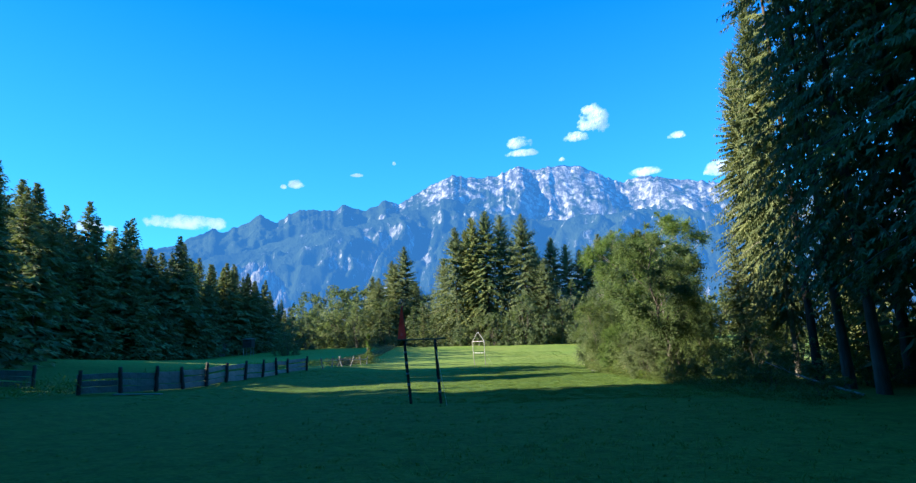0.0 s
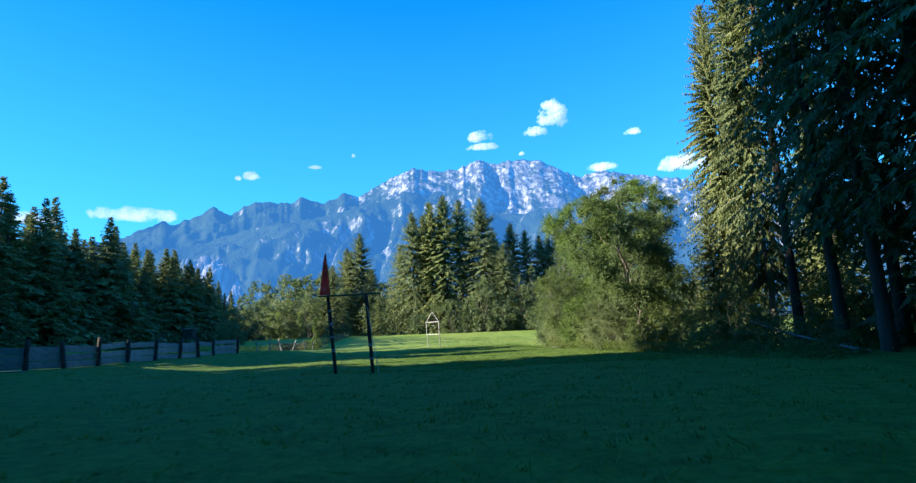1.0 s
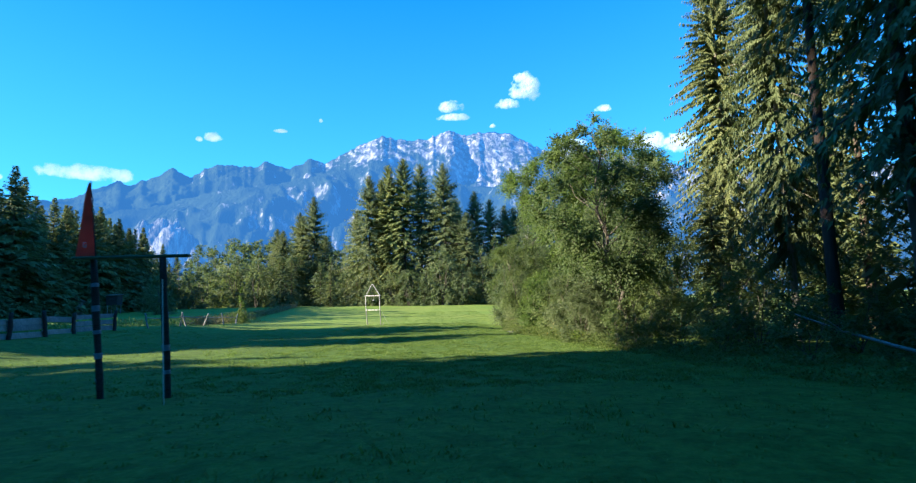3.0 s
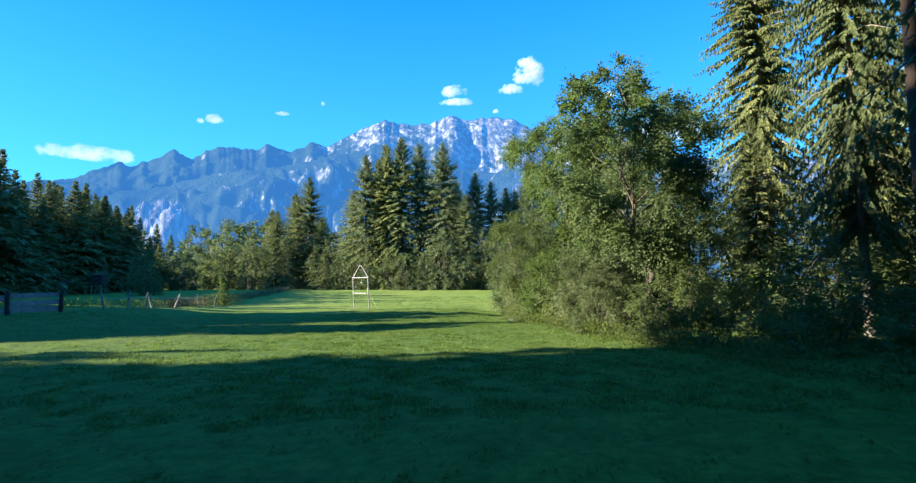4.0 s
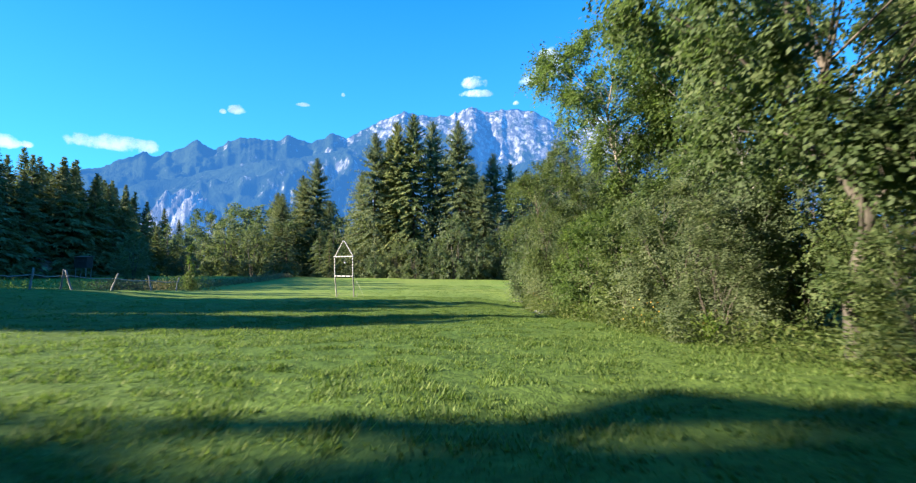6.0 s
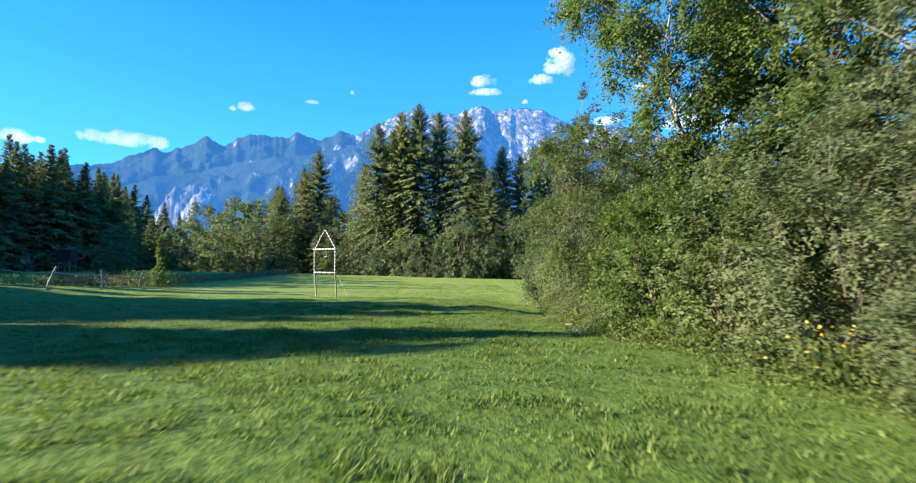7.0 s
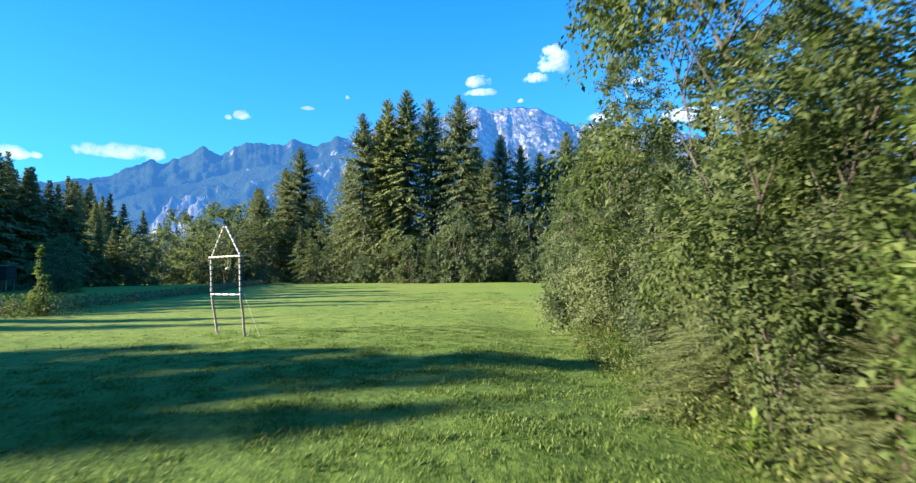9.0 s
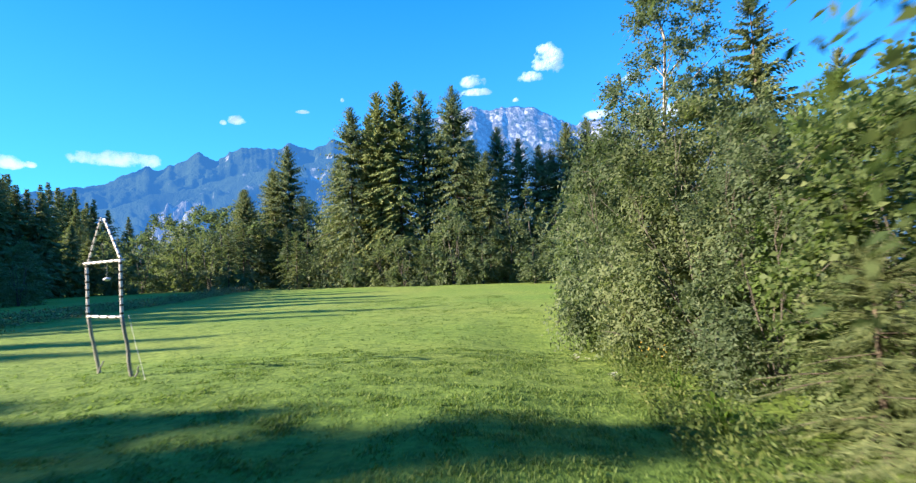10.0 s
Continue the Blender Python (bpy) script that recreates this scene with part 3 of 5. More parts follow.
def spruce_parts(seed, H, R, bare=0.06, gap=0.42, per=6, steps=7, size=0.42, hang=0.5, power=0.85, slim=1.0, sticks=20, sprays=5):
    """A spruce: a straight trunk and whorls of drooping boughs hung with sprays of needles."""
    rng = np.random.default_rng(seed)
    trunk_r = 0.0085 * H + 0.03
    zs = np.linspace(0, H * 0.985, 14)
    bend = np.stack([0.06 * np.sin(zs * 0.21 + seed), 0.06 * np.cos(zs * 0.17 + seed), zs], -1)
    bend[:, :2] -= bend[0, :2]
    trunk = [tube(bend, np.maximum(trunk_r * (1 - zs / H) ** 0.9, 0.012) * np.where(zs < 0.4, 1.25, 1.0), 9)]
    levels = []
    z = bare * H
    while z < H - 0.12:
        levels.append(z)
        z += gap * rng.uniform(0.7, 1.3) * (1.0 - 0.55 * z / H)
    zl = np.repeat(np.array(levels), per)
    zl = np.clip(zl + rng.normal(0, gap * 0.8, len(zl)) * np.clip((H - zl) / (0.3 * H), 0.05, 1), bare * H, H - 0.1)
    n = len(zl)
    u = np.clip((zl - bare * H) / (H - bare * H), 0, 1)
    ang = rng.uniform(0, 2 * np.pi, n)
    lump = 1 + 0.20 * np.sin(ang * 2 + seed) * np.sin(zl * 0.7 + seed)
    shape = (1 - u) ** power * np.clip(0.55 + u * 5, 0, 1)
    L = (R * shape * rng.uniform(0.62, 1.18, n) * lump + 0.10)
    rise = np.interp(u, [0, 0.5, 0.85, 1], [-0.25, 0.0, 0.5, 1.1]) + rng.normal(0, 0.08, n)
    sag = np.interp(u, [0, 0.6, 1], [0.36, 0.3, 0.05])
    s = np.linspace(0.12, 1.0, steps)[None] + rng.uniform(-0.4, 0.4, (n, steps)) / steps
    s = np.clip(s, 0.05, 1.02)
    out = np.stack([np.cos(ang), np.sin(ang), np.zeros(n)], -1)
    cross = np.stack([-np.sin(ang), np.cos(ang), np.zeros(n)], -1)
    zoff = L[:, None] * (rise[:, None] * s - sag[:, None] * s * s * 1.3 + 0.16 * s**3)
    P = out[:, None] * (L[:, None] * s)[..., None] + np.array([0, 0, 1.0]) * (zl[:, None] + zoff)[..., None]
    P[..., :2] += np.stack([np.interp(zl, zs, bend[:, 0]), np.interp(zl, zs, bend[:, 1])], -1)[:, None]
    chunks = []
    for side in np.linspace(-1, 1, sprays):
        drop = hang * (1 - 0.62 * abs(side)) + 0.1
        d = out[:, None] * 0.75 + cross[:, None] * side * rng.uniform(0.6, 1.3, (n, steps))[..., None] - np.array([0, 0, 1.0]) * (drop + rng.normal(0, 0.18, (n, steps)))[..., None]
        d = unit(d).reshape(-1, 3)
        ln = (size * np.clip(0.16 + 0.42 * L, 0.15, 1.15)[:, None] * (1.15 - 0.5 * s) * rng.uniform(0.6, 1.25, (n, steps))).ravel()
        nr = unit(np.array([0, 0, 0.6]) + np.repeat(out, steps, 0) * 0.6 + rng.normal(0, 0.5, (n * steps, 3)))
        chunks.append(kites(P.reshape(-1, 3), d, nr, ln, ln * slim * rng.uniform(0.3, 0.48, ln.shape), 0.2, True))
    for k in rng.choice(n, min(n, sticks), replace=False):
        q = np.stack([np.r_[bend[np.argmin(abs(zs - zl[k])), :2], zl[k]], P[k, steps // 2], P[k, -1]])
        trunk.append(tube(q, [0.012 + 0.006 * L[k], 0.008 + 0.003 * L[k], 0.004], 4))
    return join(trunk), join(chunks)


ROUND = ((0.0, 0.35), (0.15, 0.8), (0.4, 1.0), (0.65, 0.86), (0.85, 0.52), (1.0, 0.12))
BUSH = ((0.0, 0.92), (0.25, 1.0), (0.55, 0.95), (0.8, 0.7), (1.0, 0.25))
SPIRE = ((0.0, 0.5), (0.2, 1.0), (0.5, 0.8), (0.8, 0.42), (1.0, 0.08))
CROWN = ((0.0, 0.4), (0.2, 0.72), (0.5, 0.95), (0.75, 1.0), (0.9, 0.66), (1.0, 0.15))
OPEN = ((0.0, 0.25), (0.3, 0.7), (0.6, 1.0), (0.85, 0.8), (1.0, 0.3))


def leafy_parts(seed, H, R, leaves, leaf, shape=ROUND, base=0.15, clumps=60, clump=0.6, stems=1, trunk_r=None, droop=0.0, lean=(0.0, 0.0), slim=0.55, per=9, simple=False, limbs=40, bare_twigs=60):
    """A broadleaved tree or shrub: stems, limbs out to clumps inside a crown outline, and twigs in each clump with leaves along both sides."""
    rng = np.random.default_rng(seed)
    tr = trunk_r or 0.011 * H + 0.02
    lean3 = np.array([lean[0], lean[1], 0.0])
    hs, rs = np.array([q[0] for q in shape]), np.array([q[1] for q in shape])
    u = np.sort(rng.uniform(0, 1, clumps * 4))
    u = u[rng.random(clumps * 4) < np.interp(u, hs, rs) ** 1.2][:]
    u = rng.choice(u, clumps) if len(u) < clumps else rng.choice(u, clumps, replace=False)
    u[0], u[1] = 0.99, 0.93
    a = np.arange(clumps) * 2.39996 + rng.uniform(-0.5, 0.5, clumps)
    size = clump * rng.uniform(0.65, 1.35, clumps) * np.interp(u, [0, 0.8, 1], [1, 0.9, 0.6])
    reach = np.maximum(R * np.interp(u, hs, rs) * (1 + 0.14 * np.sin(a * 2 + seed)) - size * 0.55, 0.02) * rng.uniform(0.12, 1.0, clumps) ** 0.45
    z = H * (base + (1 - base) * u) - size * 0.5 * (u > 0.8)
    C = np.stack([np.cos(a) * reach, np.sin(a) * reach, np.maximum(z, 0.2)], -1) + lean3 * ((z / H) ** 1.6)[:, None]
    wood, spine = [], []
    for k in range(stems):
        b = 2 * np.pi * k / stems + rng.uniform(0, 1)
        tall = H * (0.93 if stems == 1 else rng.uniform(0.55, 0.9))
        q = np.linspace(0, 1, 9)
        fan = 0.0 if stems == 1 else rng.uniform(0.25, 0.7) * R
        st = np.stack([0.10 * (stems > 1) * np.cos(b) + fan * np.cos(b) * q**1.3, 0.10 * (stems > 1) * np.sin(b) + fan * np.sin(b) * q**1.3, -0.12 + tall * q], -1)
        st[1:-1, :2] += rng.normal(0, 0.018 * H, (7, 2)) * (1 if stems == 1 else 0.6)
        st += lean3 * (np.maximum(st[:, 2:], 0) / H) ** 1.6
        r0 = tr * (1 if stems == 1 else 0.5)
        wood.append(tube(st, r0 * np.array([1.25, 0.95, 0.86, 0.76, 0.65, 0.53, 0.4, 0.27, 0.12]), 8 if stems == 1 else 5))
        spine.append(st)
    flat = np.concatenate([np.stack([np.interp(np.linspace(0, 8, 41), np.arange(9), st[:, c]) for c in range(3)], -1) for st in spine])
    for k in range(min(limbs, clumps)):
        low = C[k] - [0, 0, 0.85 * reach[k] + 0.1]
        near = flat[np.argmin(((flat - low) ** 2).sum(1))]
        mid = (near + C[k]) / 2 + rng.normal(0, 0.07, 3) * reach[k] + [0, 0, 0.08 * reach[k]]
        r1 = tr * 0.34 * (1 - 0.6 * u[k])
        wood.append(tube(np.array([near, mid, C[k], C[k] + (C[k] - mid) * 0.5]), [r1, r1 * 0.7, r1 * 0.35, 0.004], 5))
    T = max(leaves // per, 8)
    which = rng.choice(clumps, T, p=size**2 / (size**2).sum())
    heart = np.array([0, 0, H * (base + 0.45 * (1 - base))]) + lean3 * 0.5
    out = unit((C[which] - heart) * np.array([1, 1, 0.8]))
    way = unit(out * 0.7 + rng.normal(0, 0.75, (T, 3)) + np.array([0, 0, 0.12]))
    start = C[which] + unit(rng.normal(0, 1, (T, 3))) * (size[which] * 0.35 * rng.random(T))[:, None]
    length = size[which] * rng.uniform(0.45, 1.2, T)
    side = unit(np.cross(way, unit(np.array([0, 0, 1.0]) + rng.normal(0, 0.45, (T, 3)))))
    s = (np.linspace(0.2, 1.0, per)[None] + rng.uniform(-0.06, 0.06, (T, per)))[..., None]
    sag = np.array([0, 0, -1.0]) * (0.12 + droop)
    P = start[:, None] + way[:, None] * (s * length[:, None, None]) + sag * (s**2 * length[:, None, None])
    hand = np.where(np.arange(per) % 2 == 0, 1.0, -1.0)[None, :, None]
    d = unit(way[:, None] * 0.55 + side[:, None] * hand * 0.85 + rng.normal(0, 0.25, (T, per, 3)) + np.array([0, 0, -0.25 - droop]))
    nr = unit(np.cross(side, way)[:, None] * np.where(np.cross(side, way)[:, None, 2:] < 0, -1, 1) + rng.normal(0, 0.4, (T, per, 3)) + out[:, None] * 0.45)
    nr = unit(nr - d * (nr * d).sum(-1, keepdims=True))
    P[..., 2] = np.maximum(P[..., 2], 0.04)
    ln = leaf * rng.uniform(0.6, 1.35, T * per)
    for k in rng.choice(T, min(T, bare_twigs), replace=False):
        wood.append(tube(np.array([start[k], start[k] + way[k] * length[k] * 0.5 + sag * 0.25 * length[k], start[k] + way[k] * length[k] * 0.95 + sag * 0.9 * length[k]]), [0.009, 0.006, 0.002], 3))
    return join(wood), kites(P.reshape(-1, 3), d.reshape(-1, 3), nr.reshape(-1, 3), ln, ln * slim * rng.uniform(0.75, 1.2, T * per), 0.2, simple)


def tree(name, label, category, parts, bark_mat, leaf_mat, group="", crown="crown"):
    t = thing(name, label, category, pose(0, 0, -500), group)
    part("trunk", smooth(mesh_np("trunk", *parts[0], bark_mat)), t)
    part(crown, mesh_np(crown, *parts[1], leaf_mat), t)
    return t


def stand(model, x, y, high, model_high, turn=0.0, wide=1.0, label="", sink=0.05, lean=(0.0, 0.0)):
    """A copy of a model tree of that height, rooted in the ground."""
    s = high / model_high
    m = pose(x, y, gz(x, y) - sink, lean[0], lean[1], turn) @ Matrix.Diagonal((s * wide, s * wide, s, 1))
    ob = copy_thing(model, m)
    return tagged(ob, label)


def discard(model):
    for o in (*model.children_recursive, model):
        bpy.data.objects.remove(o)

# ---- left: the forest, the shade trees outside the view ----
far_a = tree("spruce_tree", "dark green spruce in the shaded forest edge", "spruce", spruce_parts(11, 18, 4.6, 0.02, 0.50, 6, 4, 1.0, 1.0, 1.22, 0.95, 6, 4), MAT["bark_spruce"], MAT["spruce"], "spruces of the forest edge")
far_b = tree("spruce_tree", "slim dark spruce in the shaded forest edge", "spruce", spruce_parts(12, 18, 4.2, 0.02, 0.52, 6, 4, 0.95, 1.1, 1.15, 0.95, 6, 4), MAT["bark_spruce"], MAT["spruce"], "spruces of the forest edge")


def row(points, wide=1.42):
    for k, (x, y, h) in enumerate(points):
        stand((far_a, far_b)[k % 2], x, y, h, 18, 67 * k, wide + 0.3 * ((k * 7) % 5) / 5 * (18 / max(h, 12)) ** 0.5)


edge = []
for k in range(2, 12):
    y = 44 + 3.9 * k
    edge.append((-46.5 - 1.6 * math.sin(k * 1.9), y, 15.4 + 3.0 * math.sin(k * 2.3) ** 2 + 0.04 * (y - 44)))
    edge.append((-52.5 - 1.4 * math.cos(k * 1.3), y + 1.8, (19.5 if k < 9 else 16.5) + 3.5 * math.sin(k * 1.7 + 1) ** 2))
    edge.append((-49.6 + 0.8 * math.sin(k * 2.2), y + 2.9, 14.5 + 2.2 * math.sin(k * 1.1) ** 2))
    if k % 4 < 3 and k < 9:
        edge.append((-60 - 2 * math.sin(k), y + 1, 21.8 + 3.4 * math.sin(k * 2.9) ** 2))
edge += [(-46.5, 41.5, 16.5), (-46.0, 44.5, 16.0), (-52, 40.5, 20), (-52.5, 43.5, 20), (-57, 42, 21)]
row(edge)
row([(-45.6 - 0.8 * math.sin(k * 3.1), 51 + 2.7 * k, 11.0 + 2.8 * math.sin(k * 1.9) ** 2) for k in range(16)])
row([(-54.5 - 1.1 * math.sin(k * 2.1), 52 + 3.1 * k, 17.0 + 2.0 * math.sin(k * 1.2) ** 2) for k in range(13)])
row([(-56.2 - 0.9 * math.sin(k * 2.9), 57 + 3.3 * k, 19.6 - 0.12 * k + 1.2 * math.sin(k * 1.3) ** 2) for k in range(10)])
row([(-43.6 - 1.0 * math.sin(k * 2.7), 52 + 3.6 * k, 7.5 + 2.0 * math.sin(k * 1.1) ** 2) for k in range(11)])
# the far end of the forest edge, lower towards its corner
row([(-69.5, 168.7, 18.5), (-66.5, 171, 15.5), (-72.5, 166, 20), (-75.3, 165, 22.5), (-78, 161, 23), (-77, 153, 24.5), (-82.7, 163, 25.5), (-88, 172, 26), (-93, 184, 29), (-84, 150, 26), (-90, 158, 28), (-73, 158, 19), (-79, 170, 21.5), (-86, 178, 24)])
row([(-58, 134, 12.0), (-60, 138, 13.0), (-63, 141, 15.5), (-54.5, 131, 9.5), (-66, 146, 17.5), (-69, 150, 19), (-62, 150, 13), (-56, 142, 10)])
row([(-43.6 - 1.0 * math.sin(k * 2.3), 93.5 + 2.5 * k, 15.2 - 0.30 * k + 1.6 * math.sin(k * 1.7) ** 2) for k in range(7)])
row([(-47.4 - 1.1 * math.sin(k * 1.9), 92.5 + 2.6 * k, 16.8 - 0.34 * k + 1.8 * math.sin(k * 2.6) ** 2) for k in range(7)])
row([(-52.0 - 1.2 * math.sin(k * 2.9), 94.0 + 3.2 * k, 17.0 - 0.30 * k + 2.0 * math.sin(k * 1.4) ** 2) for k in range(5)])
row([(-42.0 - 0.8 * math.sin(k * 2.0), 95.0 + 3.0 * k, 8.5 + 1.6 * math.sin(k * 1.5) ** 2) for k in range(7)])
row([(-33.5 - 1.3 * math.sin(k * 2.1), 22.6 + 2.4 * k, 12.4 + 1.2 * math.sin(k * 1.7) ** 2) for k in range(7)])
row([(-33, 17.0, 13.0), (-32.4, 14.6, 14), (-34, 12, 15)])
row([(-43 - 2 * math.sin(k * 1.3), 12 + 4.4 * k, 13 + 1.2 * math.sin(k * 2.7)) for k in range(7)])
shade = tree("spruce_tree", "tall dark spruce of the wood behind the meadow's start", "spruce", spruce_parts(13, 27, 5.2, 0.03, 1.15, 6, 3, 2.3, 0.8, 0.8, 1.3, 6, 3), MAT["bark_spruce"], MAT["spruce"], "spruces of the wood behind")
# last six: unseen, raised to 36-37 m to shade the right-hand wood
for k, (x, y, h) in enumerate([(-24.5, 9.5, 24), (-17.5, 10.0, 24), (-15, 6.5, 27), (-19, 7, 29), (-13, 3.4, 29), (-17.5, 2, 29), (-12, -1.5, 30), (-16, -4, 29), (-10, -6.5, 29),
                               (-15, -9.5, 29), (-21, -4, 28), (-9, -12, 28), (-14, -16, 28), (-3, -17, 26), (4, -20, 26), (10, -18, 25), (16, -14, 26), (-24, 3, 28), (-28, 7, 25), (-24.5, 10.5, 37), (-21, 9.0, 37), (-27.5, 8.5, 37), (-23, 6, 36), (-20, 3.5, 36), (-18, 0.5, 36)]):
    stand(shade, x, y, h, 27, 83 * k, 1.1)
# trees by their line along the sun's way and the place where the tip's shade ends
for k, (line, tip) in enumerate([(18.0, 24.0), (17.0, 27.0), (18.8, 22.0), (19.6, 14.0), (21.0, 5.0), (23.4, 2.0), (27.4, -5.0), (29.0, -7.0), (30.2, 9.0), (31.5, 10.0), (32.2, 12.2), (35.9, 6.5), (37.6, 9.5), (39.4, 10.5), (41.0, 13.0), (42.6, 8.0), (44.4, 4.0), (47.5, -2.0), (50.5, -7.0)]):
    x = -35.0 - 1.5 * (k % 2)
    y = line + 0.22 * x
    stand(shade, x, y, (tip - x) * 0.414 + gz(tip, line + 0.22 * tip) - gz(x, y), 27, 10 + 63 * k, 1.25)

# unseen trees added to shape the shade; crown heights set where it falls
tall_broad = tree("broadleaf_tree", "unseen tall bare-stemmed broadleaf tree, added to shade the meadow and hedge foot", "tree", leafy_parts(33, 24, 2.8, 3600, 0.5, ROUND, 0.70, 44, 1.0, simple=True, limbs=12, bare_twigs=0, slim=0.7), MAT["bark_grey"], MAT["leaf"], "trees of the wood behind")
stand(tall_broad, -36.5, 19.1 - 0.22 * 36.5, 21.2, 24, 0)
top_broad = tree("broadleaf_tree", "unseen tall broadleaf tree with a small high crown, added to shade the hedge foot", "tree", leafy_parts(34, 24.5, 2.3, 2400, 0.5, ROUND, 0.79, 26, 0.9, simple=True, limbs=8, bare_twigs=0, slim=0.7), MAT["bark_grey"], MAT["leaf"], "trees of the wood behind")
stand(top_broad, -37.0, 20.3 - 0.22 * 37.0, 22.0, 24.5, 40)
stand(tall_broad, -38.0, 17.8 - 0.22 * 38.0, 22.4, 24, 90)

# ---- behind: the grove and the woods across the meadow ----
grove_a = tree("spruce_tree", "tall sunlit spruce at the far end of the meadow", "spruce", spruce_parts(21, 25, 7.8, 0.04, 0.44, 7, 8, 0.54, 1.2, 0.80, 0.9, 12, 5), MAT["bark_spruce"], MAT["spruce"], "trees of the far grove")
grove_b = tree("spruce_tree", "tall sunlit spruce with drooping boughs in the far grove", "spruce", spruce_parts(22, 25, 7.2, 0.05, 0.44, 7, 8, 0.52, 1.3, 0.76, 0.9, 12, 5), MAT["bark_spruce"], MAT["spruce"], "trees of the far grove")
larch = tree("larch_tree", "tall yellow-green larch in the far grove", "larch", spruce_parts(23, 27, 5.6, 0.08, 0.52, 7, 11, 0.56, 0.9, 0.7, 1.1, 12, 5), MAT["bark_pine"], MAT["larch"], "trees of the far grove")
for k, (x, y, h) in enumerate([(-3.3, 109, 24.6), (6.5, 111, 27.3), (10.8, 107, 26.4), (14.6, 104, 16.6), (17, 112, 22), (20, 113, 20.6), (22.8, 112, 19.2), (25, 114, 19), (27, 112, 22.4),
                               (30, 112, 23), (-17, 126, 23.8), (-19.4, 126, 19.5), (-22.4, 121, 15.8), (-14.2, 124, 15), (8.6, 113, 22), (-6.5, 116, 19), (34, 108, 20), (-1.5, 114, 21), (12.8, 111, 20), (13.5, 115, 21), (-21, 130, 21), (-25.5, 128, 17)]):
    stand((grove_a, grove_b)[k % 2], x, y, h, 25, 50 * k, 1.0 if h > 20 else 1.12)
for x, y, h, tu in [(0.4, 109, 26.6, 10), (3.3, 108, 27.6, 120), (-1.2, 112, 24.5, 200)]:
    stand(larch, x, y, h, 27, tu)
small = tree("young_spruce", "young conical spruce at the edge of the meadow", "spruce", spruce_parts(24, 8, 2.1, 0.03, 0.34, 6, 8, 0.44, 0.3, 0.95), MAT["bark_spruce"], MAT["spruce"], "young spruces")
for k, (x, y, h) in enumerate([(-10, 105, 7.2), (-19, 106, 8.8), (-17, 106, 9.2), (-12.6, 110, 8.5), (-5, 108, 6)]):
    stand(small, x, y, h, 8, 40 * k)
wood_a = tree("broadleaf_tree", "rounded grey-green broadleaf tree in the woods across the meadow", "tree", leafy_parts(31, 11, 4.2, 4900, 0.37, BUSH, 0.03, 46, 1.3, 5, simple=True, limbs=6, bare_twigs=0, slim=0.7), MAT["bark_grey"], MAT["leaf_grey"], "woods across the meadow")
wood_b = tree("broadleaf_tree", "dull green broadleaf tree in the woods across the meadow", "tree", leafy_parts(32, 11, 3.7, 4900, 0.37, ROUND, 0.05, 46, 1.3, 1, simple=True, limbs=8, bare_twigs=0, slim=0.7), MAT["bark_grey"], MAT["leaf_grey"], "woods across the meadow")
woods = [(-30.3, 87.0, 6.2), (-32.4, 90.5, 5.0), (-40.3, 114.5, 9.0), (-36.6, 112.5, 7.6), (9.8, 100, 10.2), (16.8, 101, 10), (19.5, 103, 12), (4.0, 101, 6.4), (1.2, 103, 6), (13.2, 99, 6.5), (22, 98, 9), (6.6, 99.5, 4.2),
         (24, 90, 9), (21.5, 84, 8.2), (15.6, 56.5, 5.6), (16.4, 61, 6.2), (17, 66.5, 6.4), (18.6, 72, 7.0), (19.5, 78, 7.2), (-8, 112, 7), (-1, 104, 4), (18.5, 95, 5), (26, 104, 13), (7.5, 103, 7), (11.5, 103, 8), (-2.5, 103.5, 5),
         (-12, 118, 10), (-9.5, 124, 13)]
for k in range(5):
    woods.append((-38.0 + 5.6 * k, 120 + 2.5 * math.sin(k * 2.1), 9.6 + 2.0 * math.sin(k * 1.7) ** 2))
    woods.append((-35.5 + 5.8 * k, 127 + 2.0 * math.sin(k * 1.4), 12.0 + 1.8 * math.sin(k * 2.4) ** 2))
    woods.append((-41.0 + 6.2 * k, 134 + 2.0 * math.sin(k * 1.4), 13.6 + 1.8 * math.sin(k * 2.4) ** 2))
    woods.append((-46.0 + 6.6 * k, 141 + 2.5 * math.sin(k * 1.9), 15.5 + 2.2 * math.sin(k * 1.2) ** 2))
for k, (x, y, h) in enumerate(woods):
    stand((wood_a, wood_b)[(k * 3 // 2) % 2], x, y, h, 11, 77 * k, 1.0 + 0.2 * math.sin(k))


def build_far_woods():
    """The woods beyond, one sheet of small conifers too many to count."""
    r2, chunks = np.random.default_rng(5), []
    _, (v, f) = spruce_parts(55, 18, 4.4, 0.02, 1.8, 5, 2, 2.0, 0.5, 1.0, 1.3, 4, 3)
    for _ in range(240):
        x, y = r2.uniform(-110, 90), r2.uniform(144, 200)
        s, a = r2.uniform(0.5, 0.85), r2.uniform(0, 6.28)
        rot = np.array([[math.cos(a), -math.sin(a), 0], [math.sin(a), math.cos(a), 0], [0, 0, 1]])
        chunks.append((v @ rot.T * s + [x, y, gz(x, y) - 0.4], f))
    v, f = join(chunks)
    tagged(new("far_woods", mesh_np("far_woods", v, f, MAT["spruce"])), "far dark conifer woods beyond the meadow", "woods", kind="stuff")


